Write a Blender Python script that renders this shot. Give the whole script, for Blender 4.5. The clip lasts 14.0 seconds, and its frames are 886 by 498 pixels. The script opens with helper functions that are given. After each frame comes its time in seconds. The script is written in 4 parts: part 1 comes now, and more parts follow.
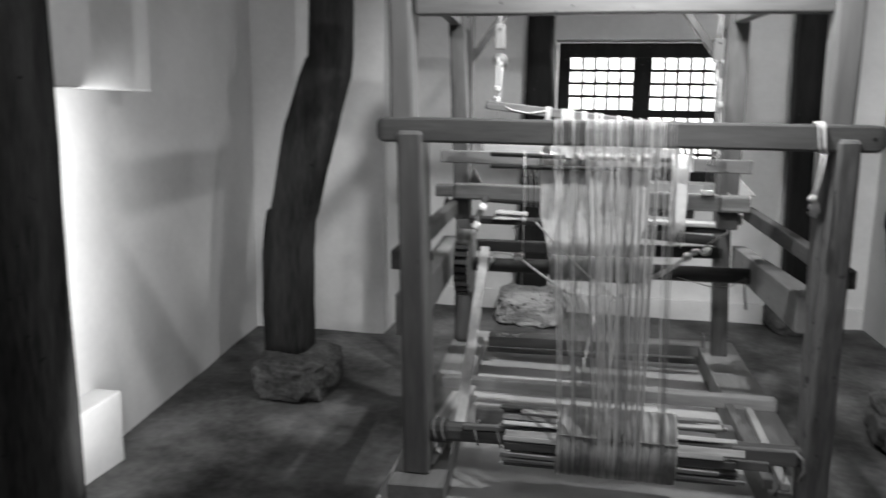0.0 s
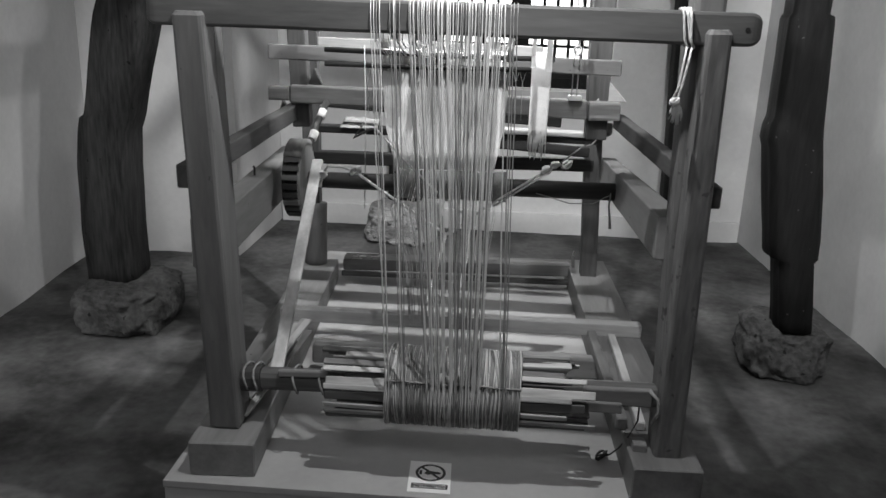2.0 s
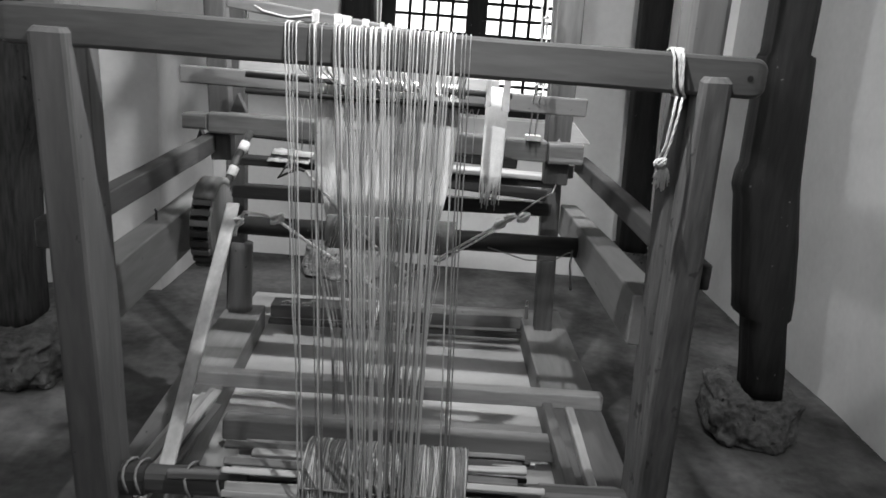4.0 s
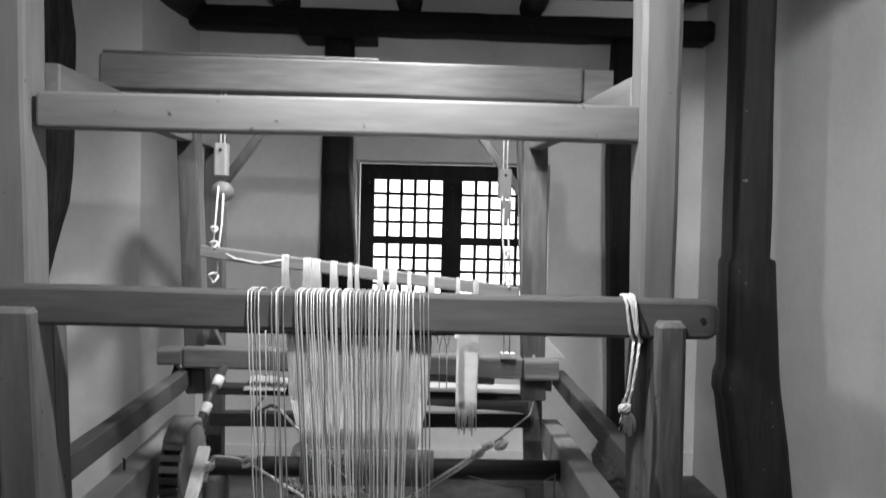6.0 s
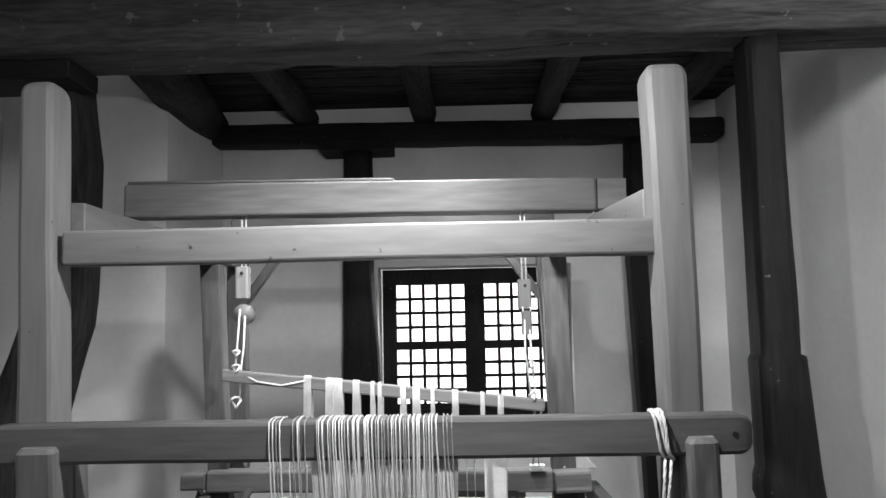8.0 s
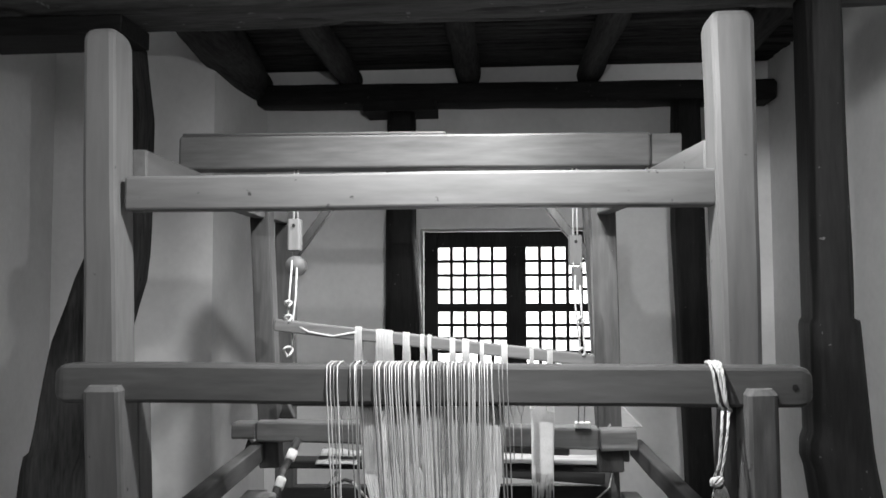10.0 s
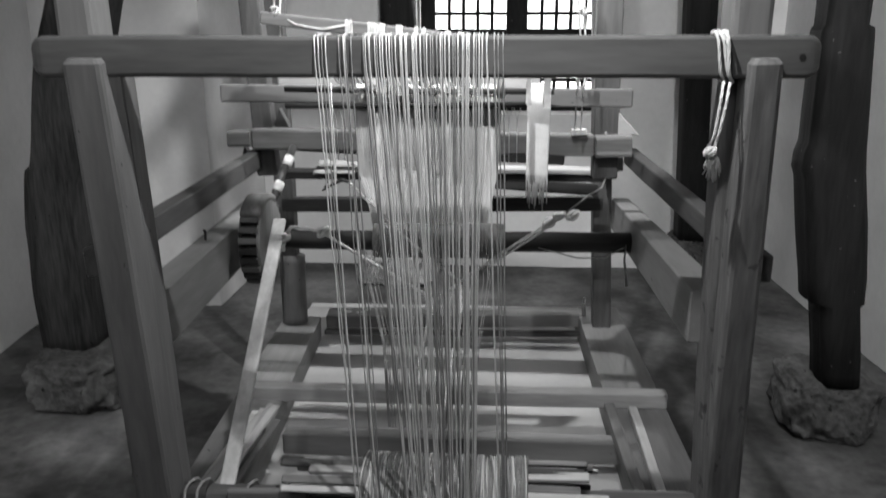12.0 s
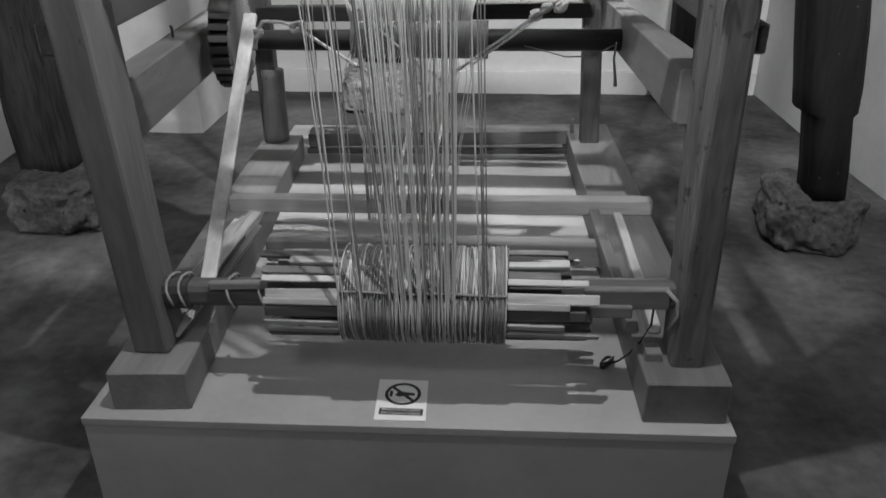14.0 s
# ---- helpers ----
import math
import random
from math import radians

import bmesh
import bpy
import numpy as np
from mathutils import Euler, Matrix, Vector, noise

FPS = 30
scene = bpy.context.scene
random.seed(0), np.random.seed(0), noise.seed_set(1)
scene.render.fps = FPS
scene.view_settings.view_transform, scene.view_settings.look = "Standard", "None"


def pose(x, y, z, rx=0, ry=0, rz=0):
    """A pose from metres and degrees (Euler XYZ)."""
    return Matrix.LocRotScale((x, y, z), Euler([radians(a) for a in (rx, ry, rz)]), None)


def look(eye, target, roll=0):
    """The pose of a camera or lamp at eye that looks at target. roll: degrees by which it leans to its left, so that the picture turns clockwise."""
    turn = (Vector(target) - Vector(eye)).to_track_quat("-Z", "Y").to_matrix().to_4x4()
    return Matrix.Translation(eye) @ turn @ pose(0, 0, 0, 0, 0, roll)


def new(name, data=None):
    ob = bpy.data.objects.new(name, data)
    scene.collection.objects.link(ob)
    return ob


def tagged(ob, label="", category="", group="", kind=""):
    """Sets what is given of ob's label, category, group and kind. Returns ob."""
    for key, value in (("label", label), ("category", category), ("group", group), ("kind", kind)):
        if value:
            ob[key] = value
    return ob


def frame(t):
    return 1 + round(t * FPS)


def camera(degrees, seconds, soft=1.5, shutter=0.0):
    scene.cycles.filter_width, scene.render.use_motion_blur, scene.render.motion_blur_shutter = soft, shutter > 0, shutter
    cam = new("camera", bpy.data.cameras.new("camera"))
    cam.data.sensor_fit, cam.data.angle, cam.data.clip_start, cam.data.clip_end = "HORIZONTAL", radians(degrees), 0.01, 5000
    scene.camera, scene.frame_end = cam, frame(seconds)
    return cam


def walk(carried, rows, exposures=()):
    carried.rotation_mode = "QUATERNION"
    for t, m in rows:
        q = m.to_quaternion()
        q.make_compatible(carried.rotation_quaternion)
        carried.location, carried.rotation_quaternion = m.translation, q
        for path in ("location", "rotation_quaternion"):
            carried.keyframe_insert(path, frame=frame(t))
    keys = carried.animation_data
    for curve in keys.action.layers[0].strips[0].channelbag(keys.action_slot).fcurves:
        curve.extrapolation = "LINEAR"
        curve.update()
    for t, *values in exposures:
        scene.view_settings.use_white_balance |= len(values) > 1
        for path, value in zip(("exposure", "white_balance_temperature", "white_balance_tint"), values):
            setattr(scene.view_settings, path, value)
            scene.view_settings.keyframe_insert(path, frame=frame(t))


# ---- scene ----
cam = camera(59.6, 14.0, soft=1.5, shutter=0.5)
PATH = [
    (0, (-0.061, -0.16, 1.66), (-0.437, 1.774, 1.311), 0.9),
    (0.5, (0.008, -0.002, 1.631), (-0.167, 1.95, 1.232), 0.1),
    (1, (0.086, 0.122, 1.61), (0.007, 2.064, 1.137), 1.7),
    (1.5, (0.135, 0.217, 1.599), (0.048, 2.139, 1.055), 2.1),
    (2, (0.132, 0.306, 1.595), (0.015, 2.221, 1.031), 2.1),
    (4.5, (0.152, 0.756, 1.657), (0.196, 2.699, 1.185), 4.0),
    (5, (0.174, 0.755, 1.704), (0.229, 2.724, 1.354), 2.0),
    (5.5, (0.189, 0.743, 1.748), (0.207, 2.734, 1.553), 0.8),
    (6, (0.191, 0.738, 1.778), (0.202, 2.738, 1.721), 1.3),
    (6.5, (0.19, 0.733, 1.802), (0.19, 2.733, 1.854), 1.4),
    (7, (0.198, 0.737, 1.819), (0.19, 2.732, 1.962), 0.3),
    (7.5, (0.206, 0.737, 1.827), (0.184, 2.727, 2.021), -0.8),
    (10, (0.158, 0.739, 1.787), (0.014, 2.731, 1.899), -0.2),
    (10.5, (0.162, 0.742, 1.741), (0.02, 2.736, 1.662), -0.1),
    (11, (0.164, 0.747, 1.698), (0.003, 2.726, 1.457), -0.2),
    (11.5, (0.16, 0.749, 1.669), (0.0, 2.707, 1.291), -0.4),
    (12, (0.167, 0.769, 1.635), (0.029, 2.694, 1.11), -0.1),
    (12.5, (0.175, 0.779, 1.573), (0.048, 2.673, 0.943), -0.0),
    (13, (0.175, 0.782, 1.538), (0.058, 2.635, 0.795), 0.1),
    (13.5, (0.186, 0.79, 1.52), (0.069, 2.599, 0.679), -0.4),
    (14, (0.193, 0.775, 1.481), (0.085, 2.564, 0.593), -0.3),
]
walk(cam, [(t, look(eye, target, roll)) for t, eye, target, roll in PATH],
     exposures=((0, -0.08), (1.5, -0.10), (5, -0.20), (6.5, -0.29), (7.5, -0.26), (10, -0.27), (11.5, -0.22), (13, 0.0), (14, 0.1)))

# ---- light ----
world = bpy.data.worlds.new("world")
scene.world = world
world.use_nodes = True
world.node_tree.nodes["Background"].inputs[0].default_value = (0.9, 0.9, 0.9, 1)
world.node_tree.nodes["Background"].inputs[1].default_value = 0.025
scene.view_settings.exposure = 0.0


def lamp(name, kind, m, watts, size=0.05, size_y=None, cone=None, blend=0.4):
    data = bpy.data.lights.new(name, kind)
    data.energy = watts
    if kind == "AREA":
        data.size = size
        if size_y:
            data.shape, data.size_y = "RECTANGLE", size_y
    else:
        data.shadow_soft_size = size
    if kind == "SPOT":
        data.spot_size, data.spot_blend = radians(cone), blend
    ob = new(name, data)
    ob.matrix_world = m
    return ob


lamp("gallery_spot_front", "SPOT", look((0.15, 2.03, 2.47), (0.0, 3.7, 0.8)), 100, 0.015, cone=168, blend=1.0)
lamp("gallery_spot_rear", "SPOT", look((0.12, 2.72, 2.94), (-0.75, 5.3, 0.25)), 195, 0.06, cone=78, blend=0.7)
lamp("gallery_spot_far", "SPOT", look((0.12, 3.0, 3.38), (0.0, 4.25, 0.3)), 300, 0.025, cone=60, blend=0.7)
# Added spot with no known fixture; it only brightens the right wall.
lamp("fill_spot_right", "SPOT", look((1.2, 0.7, 3.3), (2.15, 2.9, 2.45)), 700, 0.3, cone=76, blend=1.0)
# Unseen soft area lamp added as fill, mostly to brighten the left walls.
lamp("fill_area_back", "AREA", look((-0.6, 0.2, 3.15), (-2.3, 3.8, 2.3)), 34, 0.9, 0.9)
lamp("window_daylight", "AREA", look((0.25, 6.52, 1.7), (0.2, 4.0, 1.0)), 9, 1.2, 1.0)
# Unseen area lamp added close to the left wall to brighten the alcove.
lamp("alcove_fill", "AREA", look((-1.99, 2.74, 0.95), (-2.44, 3.06, 0.85)), 7.0, 0.45, 1.6)


# ---- materials ----
def base_nodes(name, rough=0.6, metal=0.0):
    m = bpy.data.materials.new(name)
    m.use_nodes = True
    nt = m.node_tree
    b = nt.nodes["Principled BSDF"]
    b.inputs["Roughness"].default_value = rough
    b.inputs["Metallic"].default_value = metal
    b.inputs["Specular IOR Level"].default_value = 0.35
    return m, nt, b


def grey(v):
    return (v, v, v, 1)


def surface(name, lo, hi, rough, scale, stretch=(1, 1, 1), fine=60.0, fine_amt=0.35, bump=0.15, depth=0.01, spots=None, gloss=0.3, vary=0.0, stain=None):
    """Two scales of noise between two grey values, with relief and, if asked, dark pits."""
    m, nt, b = base_nodes(name, rough)
    b.inputs["Specular IOR Level"].default_value = gloss
    n, l = nt.nodes, nt.links
    tc, info = n.new("ShaderNodeTexCoord"), n.new("ShaderNodeObjectInfo")
    mp = n.new("ShaderNodeMapping")
    mp.inputs["Scale"].default_value = stretch
    shift = n.new("ShaderNodeVectorMath")
    shift.operation = "ADD"
    mul = n.new("ShaderNodeMath")
    mul.operation = "MULTIPLY"
    mul.inputs[1].default_value = 37.0
    l.new(info.outputs["Random"], mul.inputs[0])
    l.new(tc.outputs["Object"], mp.inputs["Vector"])
    l.new(mp.outputs[0], shift.inputs[0])
    l.new(mul.outputs[0], shift.inputs[1])
    big, small = n.new("ShaderNodeTexNoise"), n.new("ShaderNodeTexNoise")
    big.inputs["Scale"].default_value, big.inputs["Detail"].default_value = scale, 6
    small.inputs["Scale"].default_value, small.inputs["Detail"].default_value = fine, 5
    l.new(shift.outputs[0], big.inputs["Vector"])
    l.new(shift.outputs[0], small.inputs["Vector"])
    mix = n.new("ShaderNodeMix")
    mix.data_type = "FLOAT"
    mix.inputs["Factor"].default_value = fine_amt
    l.new(big.outputs["Fac"], mix.inputs[2])
    l.new(small.outputs["Fac"], mix.inputs[3])
    ramp = n.new("ShaderNodeValToRGB")
    ramp.color_ramp.elements[0].position, ramp.color_ramp.elements[1].position = 0.32, 0.68
    ramp.color_ramp.elements[0].color, ramp.color_ramp.elements[1].color = grey(lo), grey(hi)
    l.new(mix.outputs[0], ramp.inputs[0])
    out = ramp.outputs[0]
    if spots:
        sp = n.new("ShaderNodeTexNoise")
        sp.inputs["Scale"].default_value, sp.inputs["Detail"].default_value = spots[0], 3
        l.new(tc.outputs["Object"], sp.inputs["Vector"])
        r2 = n.new("ShaderNodeValToRGB")
        r2.color_ramp.elements[0].position, r2.color_ramp.elements[1].position = spots[1], spots[1] + 0.04
        r2.color_ramp.elements[0].color, r2.color_ramp.elements[1].color = grey(0), grey(1)
        l.new(sp.outputs["Fac"], r2.inputs[0])
        mc = n.new("ShaderNodeMix")
        mc.data_type = "RGBA"
        l.new(r2.outputs[0], mc.inputs["Factor"])
        l.new(out, mc.inputs[6])
        mc.inputs[7].default_value = grey(spots[2])
        out = mc.outputs[2]
    if stain:
        st = n.new("ShaderNodeTexNoise")
        st.inputs["Scale"].default_value, st.inputs["Detail"].default_value = stain[0], 7
        st.inputs["Roughness"].default_value = 0.65
        l.new(shift.outputs[0], st.inputs["Vector"])
        r3 = n.new("ShaderNodeMapRange")
        r3.inputs["From Min"].default_value, r3.inputs["From Max"].default_value = 0.42, 0.66
        r3.inputs["To Min"].default_value, r3.inputs["To Max"].default_value = 1.0, stain[1]
        l.new(st.outputs["Fac"], r3.inputs["Value"])
        dirt = n.new("ShaderNodeVectorMath")
        dirt.operation = "SCALE"
        l.new(out, dirt.inputs[0])
        l.new(r3.outputs[0], dirt.inputs["Scale"])
        out = dirt.outputs[0]
    if vary:
        rng = n.new("ShaderNodeMapRange")
        rng.inputs["To Min"].default_value, rng.inputs["To Max"].default_value = 1 - vary, 1 + vary
        l.new(info.outputs["Random"], rng.inputs["Value"])
        tone = n.new("ShaderNodeVectorMath")
        tone.operation = "SCALE"
        l.new(out, tone.inputs[0])
        l.new(rng.outputs[0], tone.inputs["Scale"])
        out = tone.outputs[0]
    l.new(out, b.inputs["Base Color"])
    bp = n.new("ShaderNodeBump")
    bp.inputs["Strength"].default_value, bp.inputs["Distance"].default_value = bump, depth
    l.new(mix.outputs[0], bp.inputs["Height"])
    l.new(bp.outputs[0], b.inputs["Normal"])
    return m


def wood(name, lo, hi, axis, rough=0.6, bump=0.25, spots=None, gloss=0.3, vary=0.12, stain=(5.0, 0.6)):
    stretch = {"x": (0.12, 1, 1), "y": (1, 0.12, 1), "z": (1, 1, 0.12)}[axis]
    return surface(name, lo, hi, rough, 9.0, stretch, 70.0, 0.45, bump, 0.004, spots, gloss, vary, stain)


PLASTER = surface("plaster", 0.66, 0.80, 0.9, 1.3, fine=28, fine_amt=0.25, bump=0.12, depth=0.012, stain=(1.6, 0.90))
FLOOR = surface("earth_floor", 0.04, 0.20, 0.75, 2.4, fine=22, fine_amt=0.3, bump=0.25, depth=0.012, stain=(1.1, 0.38))
PAINT = surface("grey_paint", 0.36, 0.42, 0.55, 2.0, fine=40, fine_amt=0.3, bump=0.04, depth=0.004, stain=(3.0, 0.86))
STONE = surface("coral_stone", 0.045, 0.16, 0.95, 6.0, fine=38, fine_amt=0.45, bump=1.0, depth=0.03, spots=(26, 0.66, 0.03), gloss=0.1)
DARK = {a: wood("dark_timber_" + a, 0.006, 0.022, a, 0.65, 0.7, spots=(40, 0.715, 0.14), gloss=0.15) for a in "xyz"}
OLD = {a: wood("aged_wood_" + a, 0.165, 0.225, a, 0.5, spots=(38, 0.715, 0.05), stain=(4.0, 0.55)) for a in "xyz"}
PALE = {a: wood("pale_wood_" + a, 0.42, 0.62, a, 0.55, 0.15) for a in "xyz"}
WEATHERED = {a: wood("weathered_wood_" + a, 0.075, 0.135, a, 0.55, stain=(7.0, 0.5)) for a in "xyz"}
TAN = {a: wood("tan_wood_" + a, 0.16, 0.30, a, 0.55, 0.2) for a in "xyz"}
ROUGH = {a: wood("pitted_wood_" + a, 0.10, 0.26, a, 0.75, 0.8, spots=(24, 0.64, 0.09), stain=(9.0, 0.45), vary=0.0) for a in "xyz"}
POST = {a: wood("post_wood_" + a, 0.145, 0.20, a, 0.5, spots=(38, 0.715, 0.05), stain=(6.0, 0.55), vary=0.0) for a in "xyz"}
# Lighter copy of the coral stone: lamplight on the back stone, put into colour.
LIT_STONE = surface("lit_coral_stone", 0.16, 0.5, 0.95, 6.0, stretch=(1, 1, 3), fine=38, fine_amt=0.4, bump=1.0, depth=0.03, spots=(26, 0.64, 0.05), gloss=0.1)
TRUNK = {a: wood("grey_trunk_" + a, 0.012, 0.068, a, 0.85, 1.0, spots=(30, 0.70, 0.006), gloss=0.1) for a in "xyz"}
HEWN = {a: wood("hewn_beam_" + a, 0.022, 0.10, a, 0.8, 0.9, spots=(13, 0.68, 0.16), gloss=0.15) for a in "xyz"}
UMBER = {a: wood("umber_wood_" + a, 0.018, 0.055, a, 0.5, spots=(55, 0.74, 0.15)) for a in "xyz"}
BROWN = {a: wood("brown_wood_" + a, 0.045, 0.105, a, 0.5, spots=(55, 0.74, 0.2)) for a in "xyz"}
BARK = {a: wood("split_slat_" + a, 0.2, 0.62, a, 0.6, vary=0.55) for a in "xyz"}
YARN = surface("undyed_yarn", 0.54, 0.74, 0.9, 30, fine=300, fine_amt=0.5, bump=0.1, depth=0.001)
LINEN = surface("worn_linen", 0.28, 0.46, 0.9, 20, fine=240, fine_amt=0.5, bump=0.2, depth=0.001)
YARN_DARK = surface("brown_yarn", 0.17, 0.38, 0.9, 30, fine=300, fine_amt=0.5, bump=0.1, depth=0.001)
ROPE = surface("cotton_rope", 0.6, 0.8, 0.9, 60, fine=300, fine_amt=0.5, bump=0.5, depth=0.002)
BLACK = surface("black_print", 0.02, 0.03, 0.5, 20)
CARD = surface("white_card", 0.80, 0.86, 0.4, 12, bump=0.02)
IRON = surface("dark_metal", 0.02, 0.05, 0.4, 40)


def glow(name, strength):
    m = bpy.data.materials.new(name)
    m.use_nodes = True
    nt = m.node_tree
    nt.nodes.clear()
    e, o = nt.nodes.new("ShaderNodeEmission"), nt.nodes.new("ShaderNodeOutputMaterial")
    e.inputs[0].default_value, e.inputs[1].default_value = grey(1), strength
    nt.links.new(e.outputs[0], o.inputs[0])
    return m


DAYLIGHT = glow("overcast_daylight", 3.0)


# ---- mesh helpers ----
def V(*a):
    return Vector(a)


def part(name, bm, material, parent=None, label="", smooth=False, kind=""):
    me = bpy.data.meshes.new(name)
    bmesh.ops.recalc_face_normals(bm, faces=bm.faces)
    if smooth:
        for f in bm.faces:
            f.smooth = True
    bm.to_mesh(me)
    bm.free()
    me.materials.append(material)
    ob = new(name, me)
    if parent:
        ob.parent = parent
    return tagged(ob, label=label, kind=kind)


def thing(name, label, category, base=(0, 0, 0), kind=""):
    ob = new(name)
    ob.empty_display_size = 0.05
    return tagged(ob, label=label, category=category, kind=kind)


def box_bm(x0, x1, y0, y1, z0, z1, bev=0.004, bm=None, wobble=0.0, cuts=0):
    own = bmesh.new()
    bmesh.ops.create_cube(own, size=1)
    for v in own.verts:
        v.co = V((x0 + x1) / 2 + v.co.x * (x1 - x0), (y0 + y1) / 2 + v.co.y * (y1 - y0), (z0 + z1) / 2 + v.co.z * (z1 - z0))
    if bev:
        bmesh.ops.bevel(own, geom=own.edges[:], offset=bev, segments=2, profile=0.6, affect="EDGES")
    if cuts:
        bmesh.ops.subdivide_edges(own, edges=[e for e in own.edges if e.calc_length() > 0.15], cuts=cuts, use_grid_fill=True)
    if wobble:
        for v in own.verts:
            v.co += noise.noise_vector(v.co * 3.1) * wobble
    return own


def beam_bm(p0, p1, w0, h0, w1=None, h1=None, up=(0, 0, 1), bev=0.005, steps=8, wobble=0.002, seed=0.0, roundness=0.0, nose=0.0):
    """A squared timber from p0 to p1, w across and h along up, tapered, with softened edges and slightly uneven faces."""
    p0, p1 = Vector(p0), Vector(p1)
    w1, h1 = w1 or w0, h1 or h0
    d = (p1 - p0).normalized()
    side = d.cross(Vector(up)).normalized()
    upv = side.cross(d).normalized()
    bm = bmesh.new()
    rings = []
    stations = [0.0, min(0.02, bev / (p1 - p0).length)] + [(i + 1) / (steps + 1) for i in range(steps)] + [1 - min(0.02, bev / (p1 - p0).length), 1.0]
    if nose:
        u = nose / (p1 - p0).length
        cut = [0.0, 0.08, 0.25, 0.5, 0.8, 1.0]
        stations = [q * u for q in cut] + [(i + 1) / (steps + 1) for i in range(steps)] + [1 - q * u for q in reversed(cut)]
    for k, t in enumerate(stations):
        w, h = w0 + (w1 - w0) * t, h0 + (h1 - h0) * t
        if k in (0, len(stations) - 1):
            w, h = w - 1.4 * bev, h - 1.4 * bev
        if nose:
            q = min(1.0, min(t, 1 - t) * (p1 - p0).length / nose)
            curve = math.sqrt(max(0.0, 1 - (1 - q) ** 2))
            h *= 0.35 + 0.65 * curve
            w *= 0.55 + 0.45 * curve
        c = p0.lerp(p1, t)
        a, b, r = w / 2, h / 2, min(bev + roundness, w * 0.45, h * 0.45)
        prof = [(a - r, -b), (a - 0.3 * r, -b + 0.3 * r), (a, -b + r), (a, b - r), (a - 0.3 * r, b - 0.3 * r), (a - r, b),
                (-a + r, b), (-a + 0.3 * r, b - 0.3 * r), (-a, b - r), (-a, -b + r), (-a + 0.3 * r, -b + 0.3 * r), (-a + r, -b)]
        ring = []
        for x, y in prof:
            co = c + side * x + upv * y
            co += noise.noise_vector(co * 4.0 + Vector((seed, seed, 0))) * wobble
            ring.append(bm.verts.new(co))
        rings.append(ring)
    n = 12
    for r0, r1 in zip(rings, rings[1:]):
        for i in range(n):
            bm.faces.new((r0[i], r0[(i + 1) % n], r1[(i + 1) % n], r1[i]))
    bm.faces.new(rings[0])
    bm.faces.new(rings[-1])
    return bm


def tube_into(bm, pts, r, sides=5, r1=None, closed_ends=True):
    pts = [Vector(p) for p in pts]
    r1 = r if r1 is None else r1
    rings = []
    for i, p in enumerate(pts):
        d = (pts[min(i + 1, len(pts) - 1)] - pts[max(i - 1, 0)]).normalized()
        ref = V(0, 0, 1) if abs(d.z) < 0.9 else V(1, 0, 0)
        a = d.cross(ref).normalized()
        b = d.cross(a)
        rr = r + (r1 - r) * i / max(1, len(pts) - 1)
        rings.append([bm.verts.new(p + (a * math.cos(q) + b * math.sin(q)) * rr) for q in (2 * math.pi * k / sides for k in range(sides))])
    for r0, rn in zip(rings, rings[1:]):
        for k in range(sides):
            bm.faces.new((r0[k], r0[(k + 1) % sides], rn[(k + 1) % sides], rn[k]))
    if closed_ends:
        bm.faces.new(rings[0])
        bm.faces.new(rings[-1])
    return bm


def tube_bm(pts, r, sides=8, r1=None):
    return tube_into(bmesh.new(), pts, r, sides, r1)


def log_bm(p0, p1, r0, r1, sides=14, steps=14, rough=0.12, seed=0.0):
    """A round, uneven timber."""
    p0, p1 = Vector(p0), Vector(p1)
    d = (p1 - p0).normalized()
    a = d.cross(V(0, 0, 1) if abs(d.z) < 0.9 else V(1, 0, 0)).normalized()
    b = d.cross(a)
    bm, rings = bmesh.new(), []
    for i in range(steps + 1):
        t = i / steps
        c, r = p0.lerp(p1, t), r0 + (r1 - r0) * t
        ring = []
        for k in range(sides):
            q = 2 * math.pi * k / sides
            way = a * math.cos(q) + b * math.sin(q)
            co = c + way * r
            co += way * r * rough * noise.noise(co * 3.0 + Vector((seed, 0, seed)))
            ring.append(bm.verts.new(co))
        rings.append(ring)
    for ra, rb in zip(rings, rings[1:]):
        for k in range(sides):
            bm.faces.new((ra[k], ra[(k + 1) % sides], rb[(k + 1) % sides], rb[k]))
    bm.faces.new(rings[0])
    bm.faces.new(rings[-1])
    return bm


